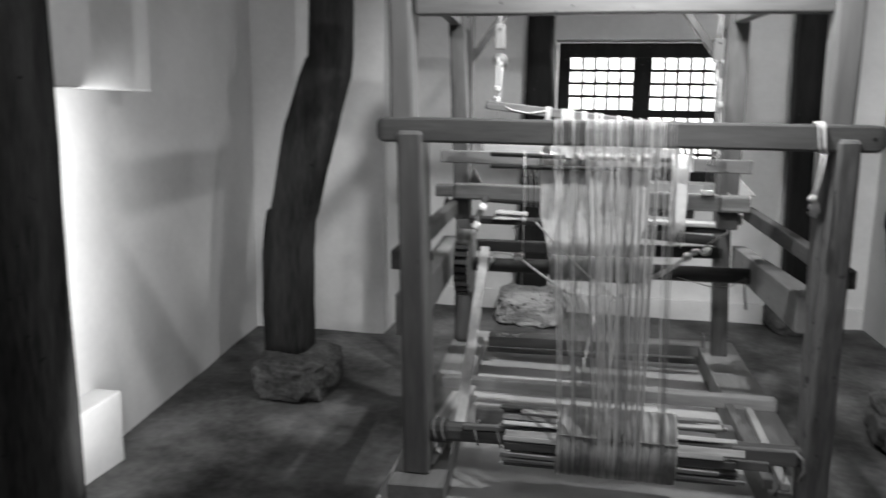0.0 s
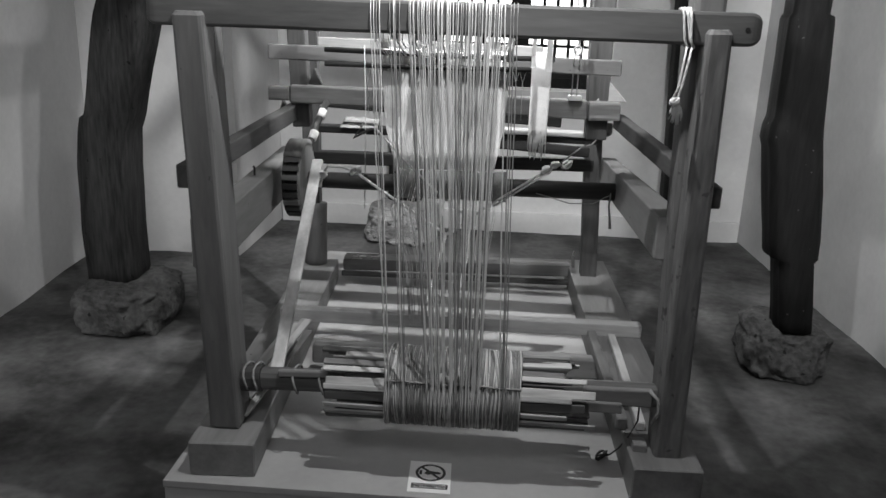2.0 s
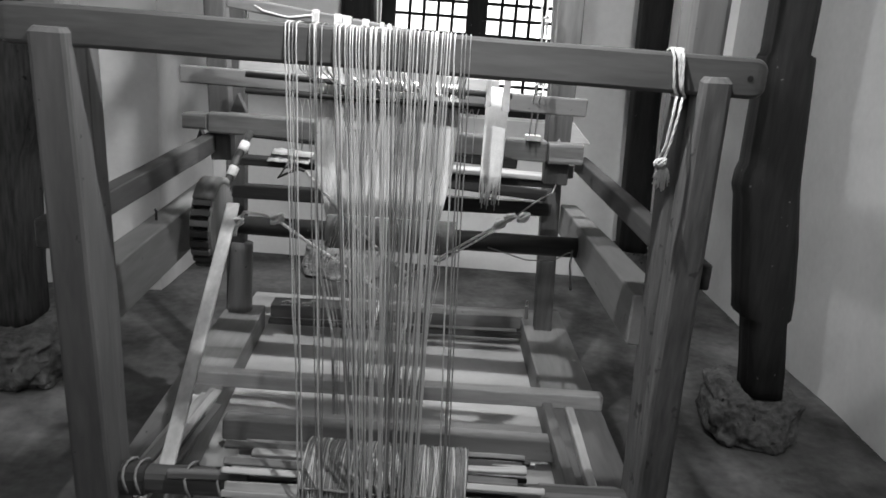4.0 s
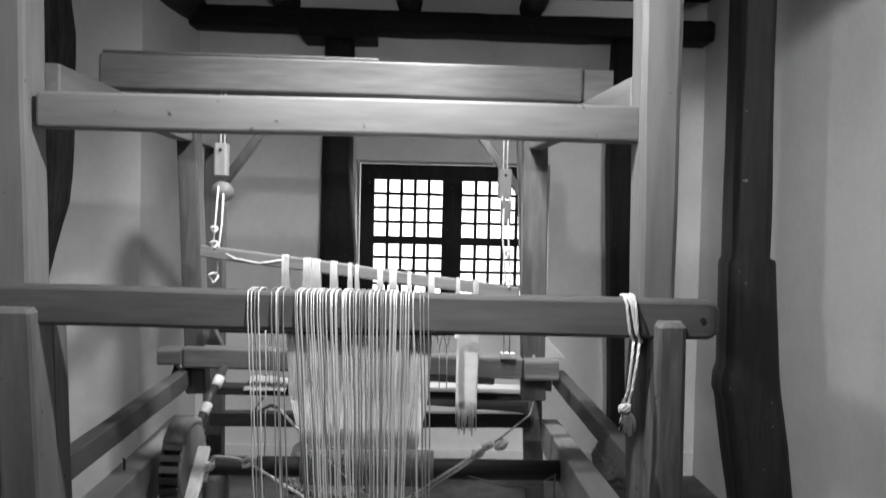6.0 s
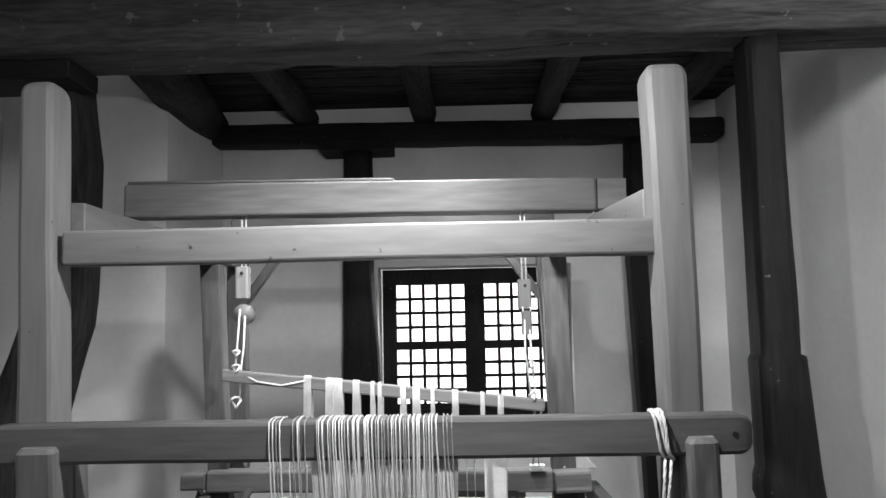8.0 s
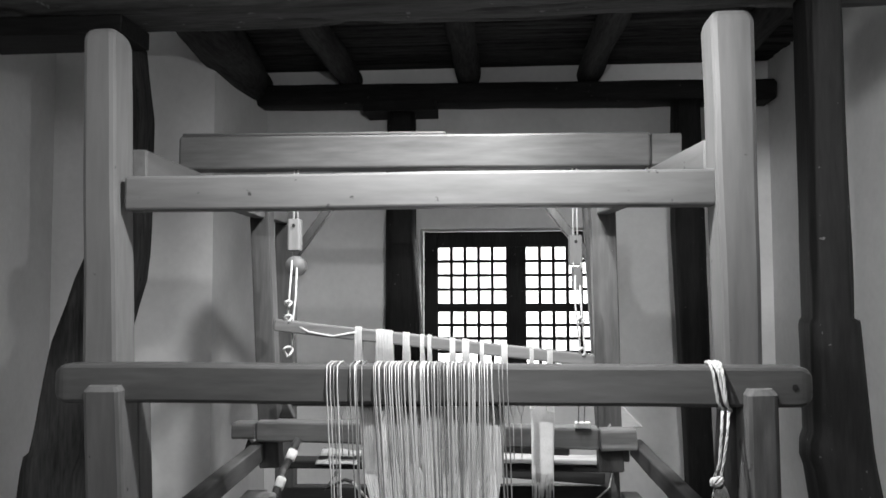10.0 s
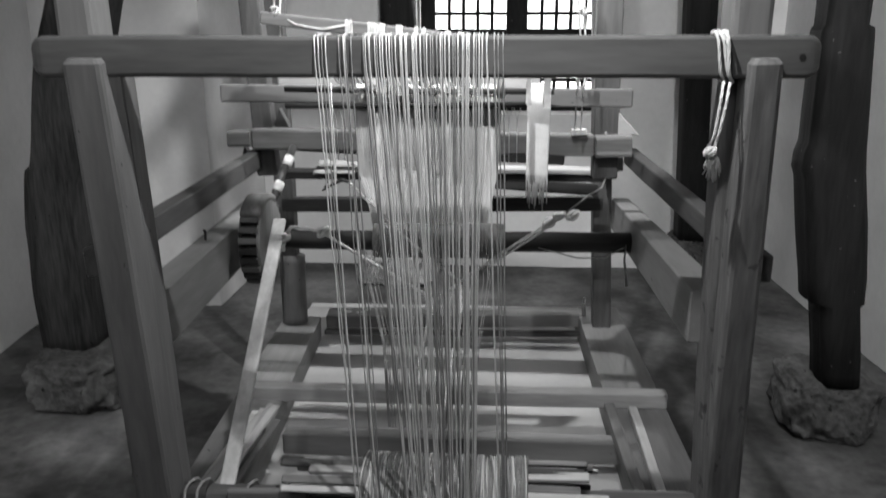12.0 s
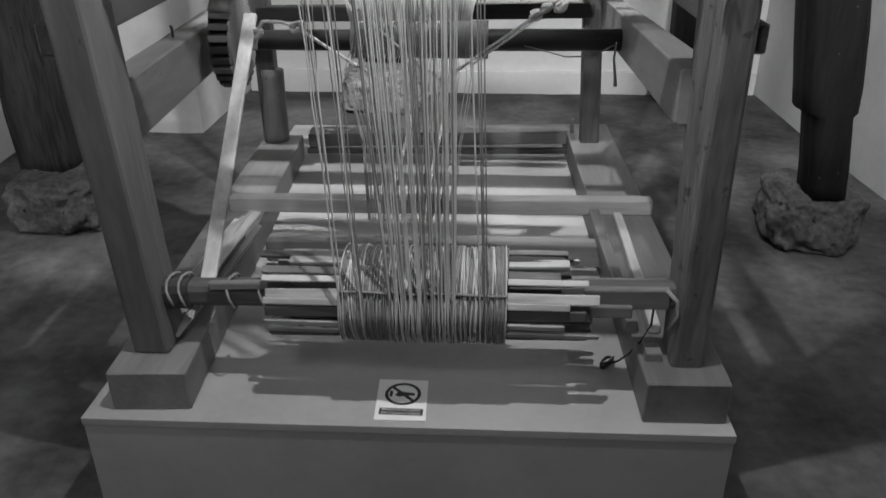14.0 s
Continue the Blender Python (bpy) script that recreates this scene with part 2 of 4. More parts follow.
def split_beam_bm(p0, p1, w, h, steps=220):
    """A massive hewn beam with adze hollows, waney lower arrises and long drying splits along the grain."""
    p0, p1 = Vector(p0), Vector(p1)
    r, prof = 0.022, []
    corners = ((w / 2, -h / 2), (w / 2, h / 2), (-w / 2, h / 2), (-w / 2, -h / 2))
    for (ax, ay), (bx, by) in zip(corners, corners[1:] + corners[:1]):
        edge = Vector((bx - ax, by - ay))
        for k in range(28):
            q = (r + (edge.length - 2 * r) * k / 27) / edge.length
            prof.append((ax + edge.x * q, ay + edge.y * q, edge.y / edge.length, -edge.x / edge.length))
    bm, rings = bmesh.new(), []
    for i in range(steps + 1):
        c = p0.lerp(p1, i / steps)
        ring = []
        for y, z, ny, nz in prof:
            hollow = 0.010 * noise.noise(V(c.x * 2.2, y * 4, z * 4)) + 0.004 * noise.noise(V(c.x * 9, y * 16, z * 16 + 5))
            line = noise.noise(V(c.x * 0.8, y * 11 + 3, z * 11))
            split = -0.022 * max(0.0, 1 - abs(line) / 0.11) * (1 if noise.noise(V(c.x * 1.3, 7, y + z)) > -0.1 else 0)
            wane = -0.020 * max(0.0, noise.noise(V(c.x * 3.1, 2, 9))) if z < -h / 2 + 0.05 and abs(y) > w / 2 - 0.03 else 0.0
            d = hollow + split + wane
            ring.append(bm.verts.new((c.x, c.y + y + ny * d, c.z + z + nz * d)))
        rings.append(ring)
    n = len(prof)
    for ra, rb in zip(rings, rings[1:]):
        for k in range(n):
            bm.faces.new((ra[k], ra[(k + 1) % n], rb[(k + 1) % n], rb[k]))
    bm.faces.new(rings[0])
    bm.faces.new(rings[-1])
    bmesh.ops.recalc_face_normals(bm, faces=bm.faces)
    return bm


def hewn_bm(sections, y0, y1, seed=0.0, rough=0.012, rings_per=6):
    """A hewn post from (z, left, right) sections: rounded rectangles with grooves along the grain."""
    bm, rings = bmesh.new(), []
    zs = []
    for (za, la, ra), (zb, lb, rb) in zip(sections, sections[1:]):
        count = max(1, int((zb - za) / 0.06))
        for i in range(count):
            t = i / count
            zs.append((za + (zb - za) * t, la + (lb - la) * t, ra + (rb - ra) * t))
    zs.append(sections[-1])
    n = 44
    for z, l, r in zs:
        cx, cy, a, b = (l + r) / 2, (y0 + y1) / 2, (r - l) / 2, (y1 - y0) / 2
        ring = []
        for k in range(n):
            q = 2 * math.pi * k / n
            c, s = math.cos(q), math.sin(q)
            x, y = math.copysign(abs(c) ** 0.55, c) * a, math.copysign(abs(s) ** 0.55, s) * b
            g = noise.noise(V(c * 4 + seed, s * 4, z * 1.6)) * rough * 0.9 + noise.noise(V(c * 2 + seed, s * 2, z * 3)) * rough * 0.35 + noise.noise(V(c * 16 + seed, s * 16, z * 2.5)) * rough * 0.35
            ring.append(bm.verts.new(V(cx + x + c * g, cy + y + s * g, z)))
        rings.append(ring)
    for ra, rb in zip(rings, rings[1:]):
        for k in range(n):
            bm.faces.new((ra[k], ra[(k + 1) % n], rb[(k + 1) % n], rb[k]))
    bm.faces.new(rings[0])
    bm.faces.new(rings[-1])
    return bm


def boulder_bm(x0, x1, y0, y1, z0, z1, seed=0.0, power=0.6):
    """A rough block of coral stone with a flattish top and a pitted, uneven side."""
    bm = bmesh.new()
    bmesh.ops.create_icosphere(bm, subdivisions=5, radius=1)
    for v in bm.verts:
        p = v.co.copy()
        q = V(*(math.copysign(abs(c) ** power, c) for c in p))
        rough = 1 + 0.14 * noise.noise(p * 2.2 + V(seed, 0, 0)) + 0.09 * noise.noise(p * 6 + V(seed, 0, 0)) - 0.10 * max(0, noise.noise(p * 12 + V(seed, 0, 0)) - 0.15) + 0.03 * noise.noise(p * 25 + V(seed, 0, 0))
        q *= rough
        z = min(q.z, 1.0 + 0.04 * noise.noise(p * 4))
        v.co = V((x0 + x1) / 2 + q.x * (x1 - x0) / 2, (y0 + y1) / 2 + q.y * (y1 - y0) / 2, (z0 + z1) / 2 + z * (z1 - z0) / 2)
        v.co.z = max(v.co.z, -0.01)
    return bm


def structure(name, bm, material, label, smooth=False):
    return tagged(part(name, bm, material, None, label, smooth), kind="structure")


# ---- room ----
def prism_bm(outline, z0, z1):
    bm = bmesh.new()
    lo, hi = [bm.verts.new((x, y, z0)) for x, y in outline], [bm.verts.new((x, y, z1)) for x, y in outline]
    n = len(outline)
    for i in range(n):
        bm.faces.new((lo[i], lo[(i + 1) % n], hi[(i + 1) % n], hi[i]))
    bm.faces.new(lo)
    bm.faces.new(hi)
    return bm


TOP = 3.505
bm = bmesh.new()
bmesh.ops.create_grid(bm, x_segments=90, y_segments=130, size=0.5)
for v in bm.verts:
    v.co = V(-0.3 + v.co.x * 6.4, 1.6 + v.co.y * 10.4, 0)
    v.co.z = 0.012 * noise.noise(v.co * 1.7) + 0.004 * noise.noise(v.co * 7) - 0.008
structure("floor", bm, FLOOR, "uneven worn earth and stone floor with pale patches", True)
structure("wall_left", prism_bm([(-2.30, 2.4), (-2.62, 5.6), (-3.2, 5.6), (-3.2, 2.4)], -0.05, TOP), PLASTER, "white plastered thick side wall")
structure("wall_left_near", prism_bm([(-2.9, -3.6), (-2.9, 2.4), (-3.2, 2.4), (-3.2, -3.6)], -0.05, TOP), PLASTER, "white plastered wall near the doorway")
structure("pier", prism_bm([(-2.66, 5.31), (-1.58, 5.33), (-1.57, 6.9), (-2.66, 6.9)], -0.05, TOP), PLASTER, "white plastered corner pier")
structure("wall_right", prism_bm([(2.17, -3.6), (2.17, 4.2), (2.08, 6.9), (2.5, 6.9), (2.5, -3.6)], -0.05, TOP), PLASTER, "white plastered side wall")
structure("wall_near", prism_bm([(-3.2, -3.9), (2.5, -3.9), (2.5, -3.6), (-3.2, -3.6)], -0.05, TOP), PLASTER, "white plastered wall")
# back wall round the window recess
WX0, WX1, WZ0, WZ1 = -0.42, 0.99, 1.11, 2.252
bm = bmesh.new()
for x0, x1, z0, z1 in ((-1.57, WX0, -0.05, TOP), (WX1, 2.1, -0.05, TOP), (WX0, WX1, -0.05, WZ0), (WX0, WX1, WZ1, TOP)):
    own = box_bm(x0, x1, 6.38, 6.95, z0, z1, 0)
    me = bpy.data.meshes.new("tmp")
    own.to_mesh(me)
    own.free()
    bm.from_mesh(me)
    bpy.data.meshes.remove(me)
bmesh.ops.remove_doubles(bm, verts=bm.verts, dist=1e-5)
structure("wall_back", bm, PLASTER, "white plastered thick back wall with a deep window recess")

structure("baseboard", box_bm(-1.56, 2.09, 6.345, 6.385, -0.02, 0.155, 0.008, wobble=0.004, cuts=4), PLASTER, "low plastered skirting along the back wall")

# ---- window ----
window = tagged(thing("window_1", "dark wooden two-leaf lattice window with bright daylight behind", "window", kind="structure"))
WY = 6.56
x0, x1, z0, z1 = WX0 + 0.015, WX1 - 0.015, WZ0 + 0.01, WZ1 - 0.01
for nm, a in (("window_frame", (x0, x0 + 0.10, z0, z1)), ("window_frame", (x1 - 0.10, x1, z0, z1)),
              ("window_frame", (x0 + 0.10, x1 - 0.10, z1 - 0.115, z1)), ("window_frame", (x0 + 0.10, x1 - 0.10, z0, z0 + 0.08))):
    part(nm, box_bm(a[0], a[1], WY, WY + 0.09, a[2], a[3], 0.004), DARK["z"], window)
mid = (x0 + x1) / 2
part("mullion", box_bm(mid - 0.075, mid + 0.075, WY + 0.005, WY + 0.085, z0 + 0.08, z1 - 0.115, 0.004), DARK["z"], window)
PANE_H, RAIL_H = 0.425, 0.062
for lx0, lx1 in ((x0 + 0.10, mid - 0.075), (mid + 0.075, x1 - 0.10)):
    leaf = part("window_leaf", box_bm(lx0, lx1, WY + 0.02, WY + 0.06, z0 + 0.08, z0 + 0.12, 0.002), DARK["x"], window)
    top = z1 - 0.115
    for g in range(2):
        zt = top - g * (PANE_H + RAIL_H)
        zb = max(zt - PANE_H, z0 + 0.12)
        if g:
            part("rail", box_bm(lx0, lx1, WY + 0.015, WY + 0.065, zt, zt + RAIL_H, 0.003), DARK["x"], leaf)
        for c in range(1, 5):
            xc = lx0 + (lx1 - lx0) * c / 5
            part("glazing_bar", box_bm(xc - 0.0115, xc + 0.0115, WY + 0.022, WY + 0.056, zb, zt, 0.003), DARK["z"], leaf)
        for r in range(1, 4):
            zc = zt - (zt - zb) * r / 4
            part("glazing_bar", box_bm(lx0, lx1, WY + 0.025, WY + 0.052, zc - 0.0115, zc + 0.0115, 0.003), DARK["x"], leaf)
bm = bmesh.new()
bmesh.ops.create_grid(bm, x_segments=1, y_segments=1, size=0.5)
for v in bm.verts:
    v.co = V(0.24 + v.co.x * 2.4, 7.4, 1.5 + v.co.y * 2.6)
structure("backdrop_sky", bm, DAYLIGHT, "plain bright overcast daylight outside the window")

# ---- ceiling and timber frame ----
bm = bmesh.new()
zc = TOP - 0.045
random.seed(4)
y = -3.6
while y < 6.4:
    w = random.uniform(0.05, 0.075)
    own = beam_bm((-3.1, y, zc + random.uniform(-0.006, 0.006)), (2.4, y, zc + random.uniform(-0.006, 0.006)), w * 0.9, 0.04, steps=6, wobble=0.004, bev=0.01, seed=y)
    me = bpy.data.meshes.new("tmp")
    own.to_mesh(me)
    own.free()
    bm.from_mesh(me)
    bpy.data.meshes.remove(me)
    y += w
structure("ceiling", bm, TRUNK["x"], "dark ceiling of split poles laid over round joists")
structure("ceiling_slab", box_bm(-3.2, 2.5, -3.9, 6.95, TOP, TOP + 0.15, 0), DARK["x"], "dark boards above the ceiling poles")
for i, x in enumerate((-0.93, -0.055, 0.82, 1.72)):
    structure("joist", log_bm((x - 0.03, -3.5, 3.35), (x, 6.4, 3.372), 0.122, 0.088, steps=60, rough=0.24, seed=i * 3.0), TRUNK["y"], "dark round ceiling joist", True)
structure("cross_beam", split_beam_bm((-2.75, 3.89, 3.075), (2.3, 3.89, 3.105), 0.33, 0.26), HEWN["x"], "massive dark hewn cross beam resting on the posts", True)
structure("back_beam", beam_bm((-1.745, 6.25, 3.218), (2.075, 6.25, 3.178), 0.22, 0.148, steps=24, wobble=0.010, bev=0.02), DARK["x"], "dark hewn beam along the back wall", True)
structure("edge_beam", log_bm((-1.34, 4.0, 3.30), (-1.69, 6.36, 3.32), 0.17, 0.16, sides=20, steps=24, rough=0.16, seed=8.0), TRUNK["y"], "dark sagging round timber over the corner pier", True)
structure("post_cap", box_bm(-2.1, -1.40, 3.80, 4.06, 2.875, 2.955, 0.008, wobble=0.006), DARK["x"], "dark cap block between crooked post and cross beam")
structure("beam_cap", box_bm(-0.79, -0.278, 6.06, 6.36, 3.062, 3.138, 0.006, wobble=0.004), DARK["x"], "dark cap block under the back beam")


def house_post(name, sections, y0, y1, seed, label, rough=0.007, mats=DARK):
    p = part(name, hewn_bm(sections, y0, y1, seed, rough), mats["z"], None, label, True)
    return tagged(p, label=label, category="post", kind="structure")


house_post("post_right", [(0.24, 1.525, 1.69), (0.36, 1.512, 1.678), (0.585, 1.480, 1.645), (0.60, 1.436, 1.662), (0.70, 1.422, 1.657), (0.92, 1.388, 1.630), (1.10, 1.360, 1.598), (1.14, 1.345, 1.592), (1.20, 1.347, 1.585), (1.24, 1.360, 1.582),
                          (1.655, 1.357, 1.553), (1.672, 1.362, 1.550), (1.682, 1.370, 1.527), (2.3, 1.372, 1.520), (2.97, 1.374, 1.513)], 3.80, 4.01, 2.0, "dark hewn house post with a stepped notched side on a stone")
house_post("post_left", [(0.22, -1.968, -1.693), (0.50, -1.974, -1.700), (0.82, -1.962, -1.695), (1.01, -1.944, -1.680), (1.075, -1.934, -1.655), (1.095, -1.908, -1.650), (1.31, -1.868, -1.602), (1.58, -1.808, -1.530),
                         (1.64, -1.786, -1.516), (1.85, -1.712, -1.460), (1.94, -1.672, -1.453), (1.96, -1.656, -1.451), (2.25, -1.652, -1.444), (2.6, -1.648, -1.440), (2.93, -1.66, -1.48)], 3.98, 4.26, 7.0, "dark crooked hewn tree trunk post on a stone", 0.014, TRUNK)
house_post("post_back", [(0.20, -0.67, -0.41), (1.2, -0.650, -0.388), (1.6, -0.642, -0.390), (2.2, -0.638, -0.432), (3.062, -0.622, -0.430)], 6.08, 6.30, 12.0, "dark house post standing before the back wall")
house_post("post_back_right", [(0.28, 1.42, 1.63), (0.83, 1.405, 1.60), (1.3, 1.385, 1.575), (2.25, 1.352, 1.565), (3.1, 1.37, 1.545)], 6.05, 6.28, 15.0, "dark house post near the back corner")
house_post("post_near", [(0.0, -2.50, -2.105), (1.0, -2.49, -2.125), (2.0, -2.48, -2.13), (3.1, -2.46, -2.12)], 2.35, 2.60, 21.0, "broad dark timber post beside the doorway", 0.007, TRUNK)


def base_stone(b, seed, label, material=STONE):
    return tagged(part("base_stone", boulder_bm(*b, seed=seed), material, None, "", True), label=label, category="stone", group="base stones under the posts")


base_stone((-1.98, -1.53, 3.80, 4.36, -0.05, 0.255), 1.0, "rough pitted coral stone under the crooked post")
base_stone((1.41, 1.80, 3.78, 4.20, -0.05, 0.262), 5.0, "rough rounded coral stone under the notched post")
base_stone((-0.80, -0.25, 5.74, 6.34, -0.05, 0.265), 9.0, "layered coral stone under the back post, lamplight put into its colour", LIT_STONE)
base_stone((1.34, 1.70, 6.02, 6.37, -0.05, 0.30), 13.0, "grey coral stone under the corner post")
structure("wall_overhang", box_bm(-2.6, -2.16, 2.60, 3.28, 1.735, TOP, 0.01), PLASTER, "plastered upper wall projecting over an alcove")
structure("plinth", box_bm(-2.5, -2.215, 2.66, 2.98, -0.02, 0.335, 0.012, wobble=0.004, cuts=3), PLASTER, "low white plastered plinth at the wall foot")

# ---- display platform and sign ----
platform = thing("platform", "low grey painted display platform under the loom", "platform")
platform.matrix_world = pose(0.022, 0, 0, 0, 0, 0.55)
part("top_board", box_bm(-0.783, 0.793, 2.235, 4.62, 0.256, 0.278, 0.0015), PAINT, platform)
part("front_panel", box_bm(-0.7805, 0.7905, 2.2375, 2.26, -0.01, 0.2555, 0.002), PAINT, platform)
part("back_panel", box_bm(-0.765, 0.775, 4.59, 4.61, -0.01, 0.2555, 0.002), PAINT, platform)
for x in (-0.7805, 0.7705):
    part("side_panel", box_bm(x, x + 0.02, 2.2605, 4.5895, -0.01, 0.2555, 0.002), PAINT, platform)

# ---- loom ----
loom = thing("loom", "old wooden hand loom with hanging warp threads on a grey platform", "loom")
PZ = 0.278


def timber(name, p0, p1, w, h, mats, ax, label="", parent=None, w1=None, h1=None, up=(0, 0, 1), bev=0.005, wobble=0.002, steps=8, roundness=0.0, nose=0.0):
    return part(name, beam_bm(p0, p1, w, h, w1, h1, up, bev, steps, wobble, seed=(p0[0] * 7 + p0[2] * 3), roundness=roundness, nose=nose), mats[ax], parent or loom, label)


Y = (0, 1, 0)
# sills and their front blocks
timber("sill", (-0.619, 2.270, PZ + 0.055), (-0.728, 4.11, PZ + 0.055), 0.194, 0.11, OLD, "y", w1=0.17)
timber("sill", (0.680, 2.285, PZ + 0.057), (0.65, 4.32, PZ + 0.059), 0.20, 0.114, OLD, "y")
timber("sill_fillet", (0.575, 2.50, PZ + 0.135), (0.56, 3.22, PZ + 0.135), 0.035, 0.04, OLD, "y")
timber("sill_fillet", (0.635, 2.50, PZ + 0.13), (0.64, 3.22, PZ + 0.13), 0.03, 0.03, PALE, "y")
# cross members near the ground
timber("cross_bar", (-0.715, 3.275, 0.408), (0.765, 3.285, 0.420), 0.055, 0.055, PALE, "x", "pale square cross bar")
timber("stretcher", (-0.52, 3.03, 0.355), (0.575, 3.03, 0.36), 0.06, 0.075, OLD, "x")
timber("stretcher", (-0.62, 4.16, 0.365), (0.56, 4.24, 0.368), 0.12, 0.06, OLD, "x")
timber("stretcher", (-0.62, 4.085, 0.325), (0.555, 4.13, 0.325), 0.03, 0.025, BROWN, "x")
part("peg", tube_bm([(0.575, 4.18, 0.39), (0.572, 4.18, 0.455)], 0.009, 8), OLD["z"], loom)
# front posts: body, front cheek that holds the beam, upper part
for sx, low, cheek, upper in ((-1, ((-0.636, 0.088), (-0.665, 0.10)), ((-0.636, 0.094), (-0.651, 0.079)), ((-0.692, 0.080), (-0.712, 0.070))),
                              (1, ((0.690, 0.076), (0.648, 0.10)), ((0.688, 0.080), (0.658, 0.060)), ((0.648, 0.076), (0.641, 0.088)))):
    post = timber("front_post", (low[0][0], 2.44, 0.385), (low[1][0], 2.388, 1.60), low[0][1], 0.085, POST if sx < 0 else ROUGH, "z", "", None, low[1][1], 0.082, Y, 0.014)
    timber("cheek", (cheek[0][0], 2.392, 0.388), (cheek[1][0], 2.308, 1.600), cheek[0][1], 0.080, POST if sx < 0 else ROUGH, "z", "", post, cheek[1][1], 0.085, Y, 0.010)
    timber("upper_post", (upper[0][0], 2.385, 1.60), (upper[1][0], 2.385, 2.372), upper[0][1], 0.09, OLD, "z", "", post, upper[1][1], 0.095, Y, bev=0.011, steps=18, wobble=0.003, nose=0.035)
# big front beam with rounded ends
timber("front_beam", (-0.768, 2.318, 1.602), (0.764, 2.318, 1.601), 0.054, 0.080, WEATHERED, "x", "dark polished front beam", bev=0.008, steps=20, nose=0.03)
timber("top_beam", (-0.656, 2.385, 2.0055), (0.608, 2.385, 2.004), 0.05, 0.076, OLD, "x", "", bev=0.006, steps=14)
# upper side rails from front to rear posts, and the beam that lies on them
for xa, xb in ((-0.665, -0.745), (0.625, 0.54)):
    timber("top_side_rail", (xa, 2.43, 2.08), (xb, 3.60, 2.105), 0.05, 0.07, OLD, "y")
timber("harness_beam", (-0.823, 3.075, 2.2195), (0.607, 3.075, 2.207), 0.075, 0.103, WEATHERED, "x", "long weathered harness beam", bev=0.007, steps=16, wobble=0.003)
timber("harness_beam_end", (0.612, 3.08, 2.207), (0.699, 3.08, 2.206), 0.07, 0.096, WEATHERED, "x", steps=2)
timber("batten", (-0.815, 3.075, 2.2755), (0.0, 3.075, 2.268), 0.065, 0.008, BROWN, "x", bev=0.002)
# middle posts (short) and rear posts; the brown wood carries their shade as colour
for nm, p0, p1, w in (("middle_post", (-0.695, 3.62, 1.14), (-0.745, 3.62, 2.15), 0.075), ("middle_post", (0.555, 3.62, 1.14), (0.538, 3.62, 2.15), 0.09)):
    timber(nm, p0, p1, w, 0.07, BROWN, "z", up=Y)
rear_posts = []
for p0, p1 in (((-0.762, 4.07, 0.385), (-0.775, 4.07, 2.25)), ((0.640, 4.07, 0.39), (0.552, 4.07, 2.25))):
    rear_posts.append(timber("rear_post", p0, p1, 0.08, 0.07, BROWN, "z", up=Y))
# Braces and top beam are in shade too, painted in by the brown wood.
timber("brace", (-0.75, 4.07, 1.93), (-0.51, 4.07, 2.25), 0.035, 0.045, BROWN, "z", up=Y)
timber("brace", (0.54, 4.07, 1.93), (0.30, 4.07, 2.25), 0.035, 0.045, BROWN, "z", up=Y)
timber("rear_top_beam", (-0.80, 4.07, 2.275), (0.60, 4.07, 2.275), 0.05, 0.05, BROWN, "x")
for xa, xb in ((-0.745, -0.78), (0.54, 0.56)):
    timber("rear_side_rail", (xa, 3.62, 2.105), (xb, 4.07, 2.12), 0.045, 0.06, OLD, "y", steps=3)
# side rails; the upper pair runs past the outside of the front posts
timber("side_rail", (0.714, 2.34, 1.1735), (0.658, 3.69, 1.212), 0.045, 0.059, WEATHERED, "y")
timber("side_rail", (-0.696, 2.31, 1.169), (-0.740, 3.69, 1.203), 0.045, 0.066, BROWN, "y")
timber("side_rail", (0.640, 2.43, 1.034), (0.628, 3.66, 0.998), 0.085, 0.125, OLD, "y", w1=0.062, h1=0.115)
timber("side_rail", (-0.685, 2.40, 0.955), (-0.760, 3.66, 0.968), 0.08, 0.15, OLD, "y")
timber("rail_prop", (0.615, 3.75, 1.17), (0.64, 4.04, 1.12), 0.06, 0.05, OLD, "y", steps=2)
# breast beam with squared ends, wedges, and the flat bar above it
timber("breast_beam", (-0.735, 3.585, 1.282), (0.51, 3.585, 1.265), 0.085, 0.075, TAN, "x", "pale squared breast beam", bev=0.008)
timber("breast_beam_end", (-0.823, 3.58, 1.282), (-0.735, 3.58, 1.282), 0.09, 0.058, TAN, "x", steps=2, bev=0.01)
timber("breast_beam_end", (0.51, 3.575, 1.262), (0.638, 3.575, 1.267), 0.10, 0.076, TAN, "x", steps=2, bev=0.012)


def wedge_bm(x, y, z, w, h, d):
    bm = bmesh.new()
    a = [bm.verts.new((x - w / 2, y + s, z)) for s in (0, d)]
    b = [bm.verts.new((x + w / 2, y + s, z)) for s in (0, d)]
    c = [bm.verts.new((x - w * 0.08, y + s, z + h)) for s in (0, d)]
    bm.faces.new((a[0], b[0], c[0]))
    bm.faces.new((a[1], c[1], b[1]))
    for p, q in ((a, b), (b, c), (c, a)):
        bm.faces.new((p[0], p[1], q[1], q[0]))
    bmesh.ops.bevel(bm, geom=bm.edges[:], offset=0.003, segments=1, affect="EDGES")
    return bm


